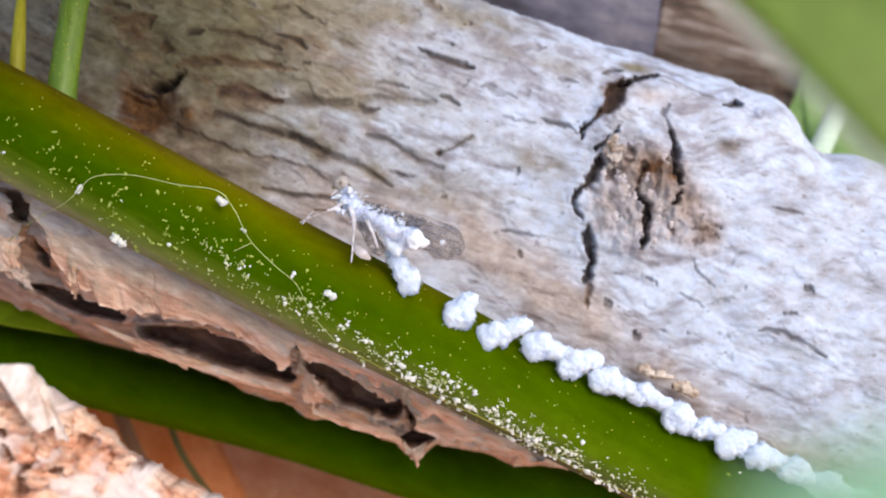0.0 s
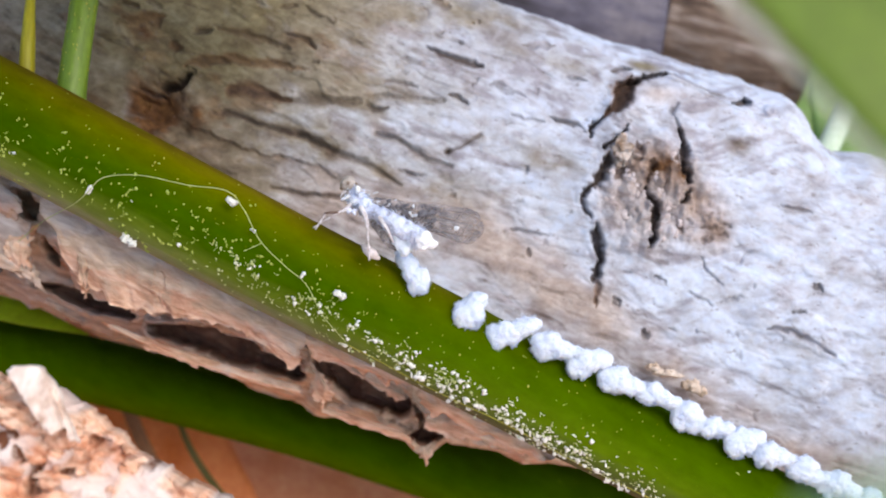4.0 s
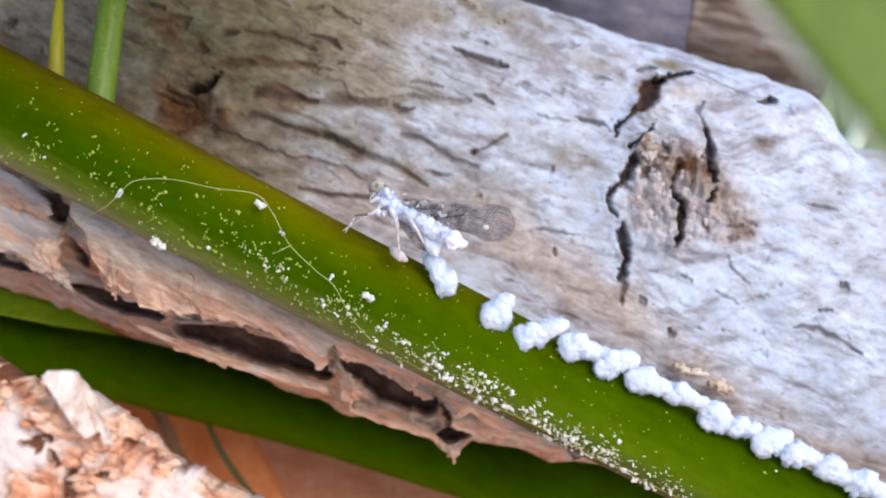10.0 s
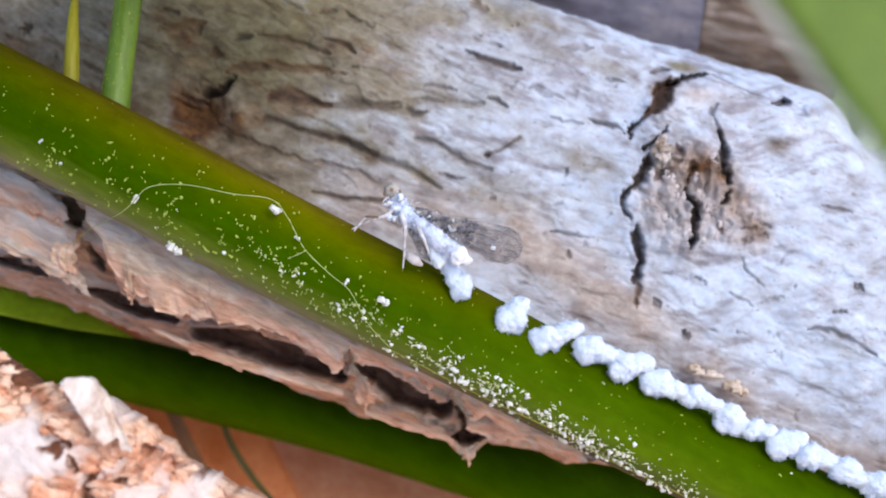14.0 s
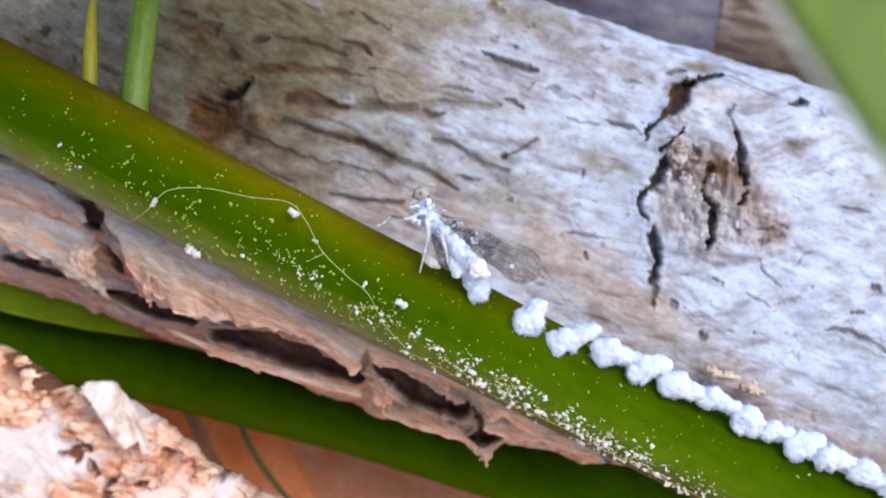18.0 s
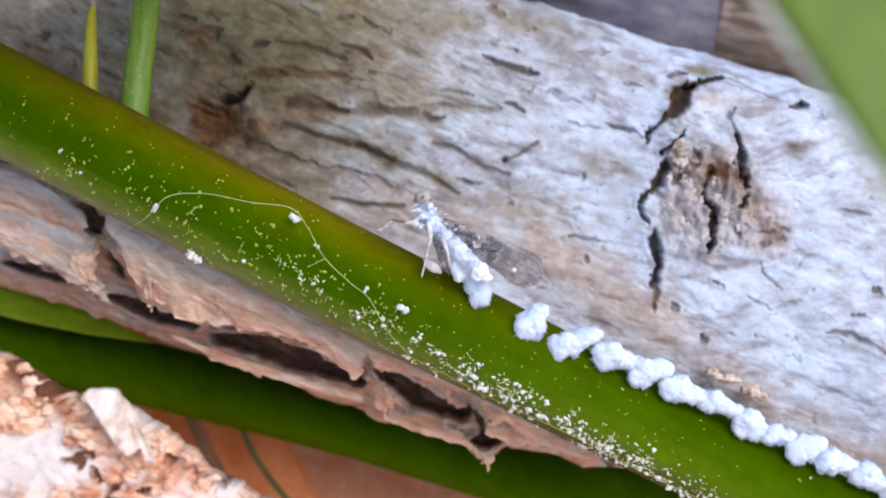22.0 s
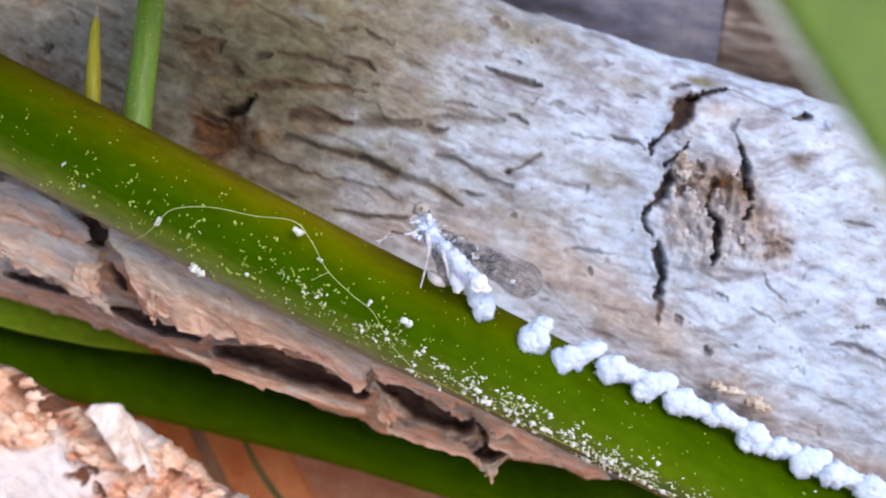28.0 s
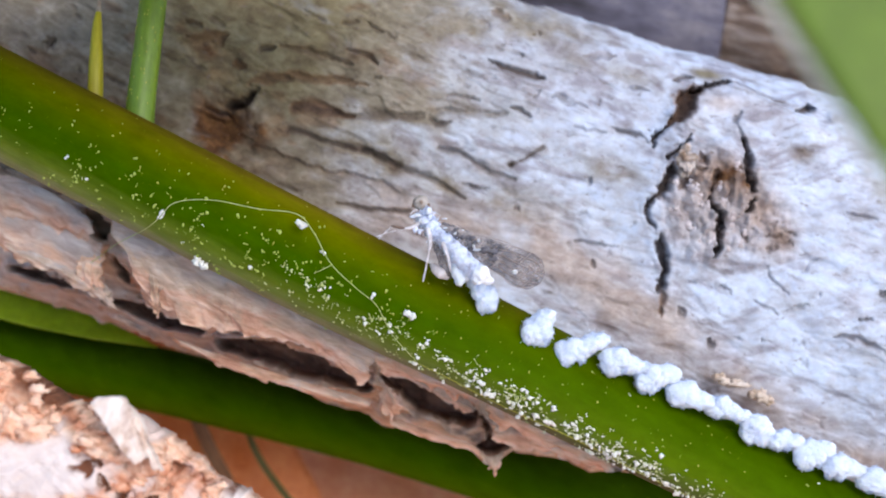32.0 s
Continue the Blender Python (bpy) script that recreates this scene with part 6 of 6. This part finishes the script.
def build_bug():
    at = bug_at
    v, f = blob(at(1, -2), (0.49, 0.45, 0.46), 3, 0.2, 2.4, 18, 24)
    head = part("head", v, f, HEAD, bug, "tan rounded head")
    for x, y, d in ((2, -2, -0.42), (14, 3, -0.1), (-12, 3, -0.1)):
        v, f = blob(at(x, y, d), (0.13, 0.1, 0.13), 4, 0.05, 1, 10, 14)
        part("eye", v, f, EYE_M, head, "dark brown eye")
    rng = np.random.RandomState(5)
    pieces = [blob(at(8, 26), (0.58, 0.5, 0.56), 7, 0.6, 2.4, 24, 30), blob(at(20, 46), (0.5, 0.5, 0.56), 8, 0.6, 2.4, 24, 30)]
    for v, f in pieces:
        thorax = part("thorax_segment", v, f, BODY, bug, "thorax flaked with white wax")
        shag(thorax, v, 350, 22)
    for k in range(9):
        x, y = rng.uniform(-14, 36), rng.uniform(14, 56)
        v, f = blob(at(x, y, -0.45), tuple(rng.uniform(0.1, 0.28, 3)), 60 + k, 0.4, 2, 8, 10)
        part("wax_flake", v, f, WAX if k % 2 else BODY, thorax)
    # abdomen: a tapering ringed sausage with flakes of wax
    n, m = 90, 44
    c = spline([at(20, 40, 0.1), at(48, 72, 0.0), at(78, 104, 0.0), at(104, 130, 0.1)], n)
    t = np.linspace(0, 1, n)
    r = np.interp(t, (0, 0.1, 0.55, 0.9, 1), (0.26, 0.44, 0.60, 0.60, 0.3)) * (1 + 0.05 * np.sin(t * 50))
    d = np.gradient(c, axis=0)
    d /= np.linalg.norm(d, axis=1)[:, None]
    toward = np.array((0, -1.0, 0)) - d * (d @ np.array((0, -1.0, 0)))[:, None]
    side = np.cross(d, toward)
    a = np.linspace(0, 2 * np.pi, m, endpoint=False)
    tt, aa = np.meshgrid(t, a, indexing="ij")
    lump = 1 + 0.22 * fbm(tt * 7, np.cos(aa) * 1.3, np.sin(aa) * 1.3, 33, 4) + 0.12 * np.abs(fbm(tt * 16, np.cos(aa) * 3, np.sin(aa) * 3, 34, 2))
    p = c[:, None] + (r[:, None] * lump)[..., None] * (np.cos(a)[None, :, None] * toward[:, None] + np.sin(a)[None, :, None] * side[:, None])
    faces = grid_faces(n, m, True).tolist() + [list(range(m))[::-1], [(n - 1) * m + k for k in range(m)]]
    abdomen = part("abdomen", p.reshape(-1, 3), faces, BODY, bug, "segmented abdomen caked in white wax", origin=at(24, 44))
    tail = [fluff(at(104, 126, -0.45), (0.55, 0.45, 0.5), 55, 26, 34), fluff(at(98, 138, -0.3), (0.42, 0.4, 0.36), 56, 22, 28), fluff(at(116, 140, -0.2), (0.36, 0.35, 0.3), 57, 22, 28)]
    v, f = joined(tail)
    one_skin(part("wax_tail", v, f, BRIGHT_WAX, abdomen, "bright white wax tuft at the tail"))
    shag(abdomen, p.reshape(-1, 3)[6 * m:], 900, 21)
    pieces = []
    for x, y, w, h in ((58, 118, 0.35, 0.75), (66, 132, 0.4, 0.7), (76, 128, 0.35, 0.6), (50, 96, 0.2, 0.6)):
        pieces.append(fluff(at(x, y, 0.2), (w * 0.95, 0.38, h * 0.85), int(x), 22, 28))
    v, f = joined(pieces)
    one_skin(part("wax_fringe", v, f, WAX, abdomen, "ragged white wax hanging under the abdomen"))
    wings = []
    # wings: netted panes, one spread over the back, one seen edge-on below
    for mid, half, d0, tilt in (
        ([(36, 38), (88, 72), (150, 106), (212, 140)], (0.2, 0.45, 0.8, 1.15, 1.05, 0.35), -0.25, 0.30),
        ([(38, 42), (92, 76), (150, 110), (204, 144)], (0.2, 0.45, 0.75, 0.95, 0.85, 0.3), 0.35, -0.1),
        ([(22, 62), (34, 88), (44, 112), (56, 132)], (0.15, 0.35, 0.42, 0.42, 0.3, 0.12), 0.45, 0.5),
    ):
        n, m = 40, 16
        t = np.linspace(0, 1, n)
        line = spline([at(x, y, d0) for x, y in mid], n)
        hw = np.interp(t, (0, 0.15, 0.5, 0.8, 0.93, 1), half)
        d = np.gradient(line, axis=0)
        d /= np.linalg.norm(d, axis=1)[:, None]
        side = np.stack([-d[:, 2], 0 * t + tilt, d[:, 0]], -1)
        q = np.linspace(-1, 1, m)
        p = line[:, None] + side[:, None] * (q[None, :, None] * hw[:, None, None])
        p[..., 1] += 0.12 * q[None] ** 2
        front = p.reshape(-1, 3)
        face = grid_faces(n, m)
        wing = part("wing", np.vstack([front, front + (0, 0.02, 0)]), np.vstack([face, face[:, ::-1] + len(front)]), MEMBRANE, bug, "clear smoky wing membrane", origin=tuple(line[0]), attrs={"smoky": np.tile(np.repeat(np.interp(t, (0, 0.25, 0.55, 1), (0.95, 0.86, 0.64, 0.52)), m), 2)})
        veins = []
        for col in range(0, m, 3):
            run_ = p[2 if col in (0, m - 1) else 14::4, col]
            veins.append(tube(run_ - (0, 0.02, 0) + rng.normal(0, 0.05, (len(run_), 3)) * (1, 0, 1), (0.018, 0.026, 0.03), 6, 40)[:2])
        for row in (15, 21, 26, 31, 34, 37):
            for k, col in enumerate(range(0, m - 1, 3)):
                j = int(np.clip(row + rng.randint(-3, 4), 2, n - 2))
                if rng.rand() < 0.2:
                    continue
                veins.append(tube([p[j, col] - (0, 0.02, 0), p[j + 1, min(m - 1, col + 3)] - (0, 0.02, 0)], (0.026, 0.026), 5, 4)[:2])
        wings.append(wing)
        v, f = joined(veins)
        tagged(part("vein_net", v, f, VEIN, wing, "dark net of veins"), kind="stuff")
    v, f = blob(at(163, 126, -0.6), (0.17, 0.1, 0.15), 71, 0.3, 2, 10, 12)
    part("wax_flake", v, f, WAX, bug, "white wax flake on the wing")
    for k in range(16):
        x = rng.uniform(52, 128)
        v, f = blob(at(x, 30 + 0.60 * (x - 30) + rng.uniform(-6, 16), -0.45), tuple(rng.uniform(0.06, 0.2, 3) * (1.5, 0.15, 0.8)), 180 + k, 1.2, 2, 8, 10)
        part("dark_scale", v, f, SMUDGE, bug, "dark smoky patch at the wing's base")
    for k in range(9):
        x = rng.uniform(40, 120)
        v, f = blob(at(x, 24 + 0.62 * (x - 30) + rng.uniform(-4, 22), -0.75), tuple(rng.uniform(0.04, 0.11, 3) * (1.4, 0.4, 1)), 80 + k, 0.8, 2, 8, 10)
        part("wax_flake", v, f, WAX, bug)
    for line, radii, dark in (
        ([at(2, 30, -0.4), at(-16, 42, -0.6), at(-36, 44, -0.5)], (0.2, 0.16, 0.12), 0),
        ([at(-28, 43, -0.6), at(-40, 40, -0.55), at(-52, 38, -0.4)], (0.12, 0.15, 0.1), 1),
        ([at(-50, 38, -0.4), at(-60, 46, -0.3), at(-76, 60, -0.1)], (0.1, 0.09, 0.07), 0),
        ([at(-46, 46, 0.2), at(-62, 50, 0.2), at(-80, 56, 0.1)], (0.09, 0.07, 0.05), 0),
        ([at(12, 44, -0.5), at(16, 64, -0.8), at(14, 80, -0.8)], (0.26, 0.24, 0.16), 0),
        ([at(14, 80, -0.8), at(8, 108, -0.5), at(0, 138, 0.0)], (0.13, 0.1, 0.08), 0),
        ([at(38, 70, -0.6), at(46, 95, -0.9), at(50, 120, -0.5)], (0.22, 0.18, 0.1), 0),
    ):
        v, f, s, a = tube(line, [0.64 * r for r in radii], 10, 22, wobble=0.2, seed=3)
        part("leg_segment", v, f, DARK_LEG if dark else LEG_M, bug, "dark brown leg joint" if dark else "")
    for x, y, dx in ((-6, 10, -12), (12, 14, 16)):
        v, f, s, a = tube([at(x, y, -0.35), at(x + dx * 0.5, y + 3, -0.5), at(x + dx, y + 9, -0.55)], (0.07, 0.05, 0.03), 6, 10)
        part("antenna", v, f, LEG_M, bug)
    return abdomen, wings[:2]


abdomen, back_wings = build_bug()

# ---- thread and wax crumbs on the stem ----
FIBRE = mottled("pale_fibre", [(0.3, (0.33, 0.40, 0.12)), (0.7, (0.50, 0.55, 0.26))], 3.0, rough=0.6)[0]
v, f, s_, a_ = tube([(-28.94, 84.5, 1.98), (-26.3, 81.5, 3.27), (-23.8, 79.2, 4.2), (-22.69, 78.4, 4.89), (-21.53, 78, 5.87), (-19.23, 78, 6.03), (-16.4, 78, 5.5), (-13.93, 78, 5.17), (-12.86, 78, 4.03), (-11.8, 78.1, 2.11), (-10.19, 78.1, 0.55), (-8.96, 78.2, -0.49), (-7.91, 78.5, -2.42), (-6.51, 78.9, -4.01)], (0.026, 0.03, 0.03, 0.028, 0.02), 7, 160)
fibre = tagged(part("plant_fibre", v, f, FIBRE, origin=(-19.32, 78.4, 6.06)), "thin pale curling fibre lying over the stem", "fibre")
fibre["at"] = list((-19.32, 78.4, 6.06))
v, f, s_, a_ = tube([(-11.72, 78.1, 2.01), (-12.2, 78, 1.76), (-12.84, 78.1, 1.47)], (0.03, 0.02), 6, 12)
part("fibre_branch", v, f, FIBRE, fibre)


def stem_surface(t, a):
    """Places on the stem's skin: t along its middle line, a the angle round it."""
    c = spline(STEM_LINE, 400)
    i = np.clip((np.asarray(t) * 399).astype(int), 1, 398)
    p = c[i]
    d = c[i + 1] - c[i - 1]
    d /= np.linalg.norm(d, axis=1)[:, None]
    r = np.interp(t, np.linspace(0, 1, len(STEM_R)), STEM_R)
    toward = np.array((0, -1.0, 0)) - d * (d @ np.array((0, -1.0, 0)))[:, None]
    up = np.cross(d, toward)
    up *= np.sign(up[:, 2:3])
    return p + r[:, None] * (np.cos(a)[:, None] * toward * 0.92 + np.sin(a)[:, None] * up)


def build_crumbs():
    rng = np.random.RandomState(12)
    n = 3900
    t = rng.uniform(0.2, 0.92, n)
    middle = np.interp(t, (0.2, 0.42, 0.52, 0.62, 0.75, 0.92), (-0.45, -0.42, -0.58, -0.76, -0.84, -0.86))
    spread = np.interp(t, (0.2, 0.45, 0.62, 0.92), (0.34, 0.30, 0.22, 0.20))
    a = np.where(rng.rand(n) < 0.88, middle + spread * rng.normal(size=n), rng.uniform(-1.1, 0.9, n))
    thick = np.interp(t, (0.2, 0.4, 0.5, 0.6, 0.75, 0.92), (0.2, 0.42, 0.75, 0.9, 0.75, 0.4))
    patchy = 0.55 + 1.1 * fbm(t * 70, a * 4, 0, 9, 2)
    keep = rng.rand(n) < np.where(a < -0.1, thick * patchy, 0.25)
    p, t, high = stem_surface(t, a)[keep], t[keep], (a > -0.15)[keep]
    pieces, dust, yellow = [], [], []
    for k, q in enumerate(p):
        dull = rng.rand() < np.interp(t[k], (0.3, 0.42, 0.5, 0.65), (0.99, 0.96, 0.82, 0.5)) or high[k] and rng.rand() < 0.9
        r = 0.036 + 0.07 * rng.rand() ** 2 if dull else 0.05 + 0.085 * rng.rand() ** 2 + (0.10 * rng.rand() if rng.rand() < 0.2 else 0)
        turn, lean = rng.uniform(-1.5, 1.5), rng.uniform(0.8, 2.4)
        step = np.array((math.sin(turn), -0.1, math.cos(turn))) * r * lean
        lumps = [blob(q + step * (i - 0.5) + rng.normal(0, 0.5 * r, 3) * (1, 0.3, 1), (r * rng.uniform(0.45, 1.3), r * 0.4, r * rng.uniform(0.5, 1.4)), k + i, 0.9, 1.8, 5, 7) for i in range(rng.randint(1, 4) if dull else rng.randint(2, 5))]
        if r > 0.105:
            v, f = joined(lumps)
            tagged(part("wax_flake", v, f, CRUMB, origin=tuple(q)), "small white wax flake on the stem", "wax flake", "wax flakes")
        elif dull:
            (yellow if t[k] < 0.39 or high[k] else dust).extend(lumps)
        else:
            pieces += lumps
    v, f = joined(pieces)
    tagged(part("wax_specks", v, f, SPECK, origin=tuple(p[0])), "fine white wax specks scattered on the stem", "wax specks", kind="stuff")
    v, f = joined(dust)
    tagged(part("wax_dust", v, f, DUST, origin=tuple(p[0])), "dull yellowish wax dust on the green stem", "wax dust", kind="stuff")
    v, f = joined(yellow)
    tagged(part("yellow_dust", v, f, YELLOW_DUST, origin=tuple(p[0])), "yellow-green grains scattered on the stem", "dust", kind="stuff")
    t = np.linspace(0.5, 0.85, 60)
    v, f, s_, a_ = tube(stem_surface(t, -0.99 + 0.05 * np.sin(t * 40)), (0.04, 0.06, 0.06, 0.04), 8, 200, wobble=0.6, seed=5)
    part("edge_ridge", v, f, PORE, stem, "pale dusty ridge along the stalk's edge")
    t, a = rng.uniform(0.2, 0.8, 120), rng.uniform(-0.2, 1.25, 120)
    p = stem_surface(t, a)
    v, f = joined([blob(q, (0.055 * rng.uniform(0.4, 1.6), 0.02, 0.06 * rng.uniform(0.4, 1.8)), k, 0.5, 1.5, 5, 6) for k, q in enumerate(p)])
    tagged(part("pores", v, f, PORE, stem, "tiny yellow pores on the skin"), kind="stuff")


build_crumbs()
for k, (at, r) in enumerate((((-6.87, 78.5, -1.1), 0.30), ((-20.32, 79.8, 2.03), 0.42), ((-22.59, 78.7, 5.12), 0.24), ((-13.69, 78.3, 4.56), 0.26), ((-2.44, 79.2, -5.39), 0.2), ((-9.17, 78.4, 0.1), 0.16), ((-12.29, 78.3, 2.78), 0.16))):
    rng = np.random.RandomState(k)
    slant = np.array((0.8, 0, -0.6)) if k not in (2, 5) else np.array((0.5, 0, 0.85))
    lumps = [blob(np.array(at) + slant * r * q - (0, 0.1, 0), (r * w * rng.uniform(0.8, 1.2), r * 0.35, r * w * rng.uniform(0.7, 1.1)), 310 + 7 * k + i, 1.1, 1.8, 14, 18) for i, (q, w) in enumerate(((-0.7, 0.6), (0.0, 0.5), (0.65, 0.7), (0.95, 0.35)))]
    v, f = joined(lumps)
    tagged(part("wax_crumb", v, f, CRUMB, origin=at), "small white wax crumb on the stem", "wax crumb", "wax crumbs")
SCALE = mottled("pale_pink_scale", [(0.3, (0.52, 0.46, 0.45)), (0.7, (0.72, 0.68, 0.69))], 2.0, rough=0.5)[0]
v, f, s_, a_ = tube([(-5.6, 79.0, 2.05), (-5.3, 78.6, 1.75), (-4.9, 78.5, 1.45), (-4.5, 78.8, 1.15)], (0.1, 0.3, 0.33, 0.1), 16, 30, squash=0.5, wobble=0.25, seed=8)
tagged(part("pale_scale", v, f, SCALE, origin=(-5.08, 78.7, 1.41)), "small pinkish-white scale stuck on the stem's edge", "scale")


# ---- what moves ----
def motions():
    def turned(at, angle):
        return FRAME @ Matrix.Translation(Vector(at) * MM) @ pose(0, 0, 0, 0, angle, 0)

    # place of the head and how far the body swings up from its last pose
    rows = [
        (0, (-6.36, 78.2, 5.7), -9), (1, (-6.39, 78.2, 5.66), -9), (2, (-6.46, 78.2, 5.71), -9), (2.6, (-6.52, 78.2, 5.7), -10), (3, (-6.58, 78.2, 5.73), -11), (3.5, (-6.5, 78.2, 5.68), -15),
        (5.5, (-6.48, 78.2, 5.73), -18), (7, (-6.48, 78.2, 5.8), -18), (9, (-6.4, 78.2, 5.74), -18), (11, (-6.44, 78.2, 5.72), -18), (12.8, (-6.4, 78.2, 5.76), -18), (13.2, (-6.39, 78.2, 5.73), -16),
        (13.6, (-6.4, 78.2, 5.71), -12), (14, (-6.43, 78.2, 5.74), -9), (14.5, (-6.4, 78.2, 5.73), -9), (16.5, (-5.76, 78.2, 5.68), -0.5), (18, (-5.73, 78.2, 5.71), 0), (20, (-5.73, 78.2, 5.73), 0),
        (22, (-5.69, 78.2, 5.77), 0), (23, (-5.75, 78.2, 5.76), 0), (24, (-5.93, 78.2, 5.81), -1), (25.5, (-5.98, 78.2, 5.79), -1), (28, (-5.99, 78.2, 5.9), 0), (30, (-6.12, 78.2, 5.9), -1), (32, (-6.21, 78.2, 5.82), -2)]
    walk(bug, [(t, turned(at, a)) for t, at, a in rows])

    # the abdomen dabs at the stem again and again, then rests on it
    joint = (Vector(abdomen["at"]) - Vector(HOME)) * MM
    swing = [(0, -10), (2.4, -9), (2.8, -4), (3.2, 0), (3.5, 8), (3.8, 1), (5.9, 0), (6.3, 9), (6.7, 1), (8.2, 1), (8.4, 9), (8.6, 1), (9.4, 3), (9.6, 11), (9.8, 1), (10.4, 1), (10.6, 9), (10.8, 1), (11.4, 1), (11.6, 9), (11.9, 0), (12.3, 1), (12.6, 10), (12.9, 1), (13.4, 2), (14.5, 0), (16.5, 0), (32, 0)]
    walk(abdomen, [(t, Matrix.Translation(joint) @ pose(0, 0, 0, 0, a, 0)) for t, a in swing])

    # at first the wings are held further back over the body
    for wing in back_wings:
        root = (Vector(wing["at"]) - Vector(HOME)) * MM
        walk(wing, [(t, Matrix.Translation(root) @ pose(0, 0, 0, 0, 0, a)) for t, a in ((0, 20), (2.6, 20), (3.2, 18), (4.6, 4), (5.5, 0), (32, 0))])

    def slid(ob, shifts):
        base = ob.matrix_world.copy()
        walk(ob, [(t, FRAME @ Matrix.Translation(Vector(d) * MM) @ FRAME.inverted() @ base) for t, d in shifts])

    def swung(ob, rows, pivot):
        base, mid = ob.matrix_world.copy(), Matrix.Translation(pivot * MM)
        walk(ob, [(t, FRAME @ Matrix.Translation((Vector(p) - pivot) * MM) @ mid @ pose(0, 0, 0, 0, a, 0) @ mid.inverted() @ FRAME.inverted() @ base) for t, p, a in rows])

    # the two near leaves stir as the camera is brought past them
    edge = Vector((8.34, 33.20, 6.85))
    swung(near_leaf, [(0, (9.47, 32.98, 5.34), 0), (3, (9.37, 32.99, 5.51), 0.5), (6, (8.95, 33.09, 6.16), 2.5), (9, (8.59, 33.16, 6.41), 4.5), (13, (8.14, 33.2, 6.85), 7.5), (17, (7.66, 33.3, 7.26), 10), (20, (7.37, 33.33, 7.37), 11), (24, (7.28, 33.28, 7.81), 12), (28, (7.13, 33.27, 8.28), 12), (32, (7, 33.26, 8), 12)], edge)
    tip = Vector((3.49, 12.2, -1.68))
    slid(low_leaf, [(t, Vector(p) - tip) for t, p in ((0, (3.86, 12.2, -2.68)), (1, (3.8, 12.2, -2.58)), (2.5, (3.78, 12.2, -2.48)), (3.5, (3.86, 12.2, -2.44)), (5.5, (5.32, 12.2, -2.79)), (9, (5.04, 12.2, -2.57)), (14, (5.63, 12.2, -2.71)), (20, (6.25, 12.2, -2.88)), (32, (6.33, 12.2, -2.67)))])


motions()
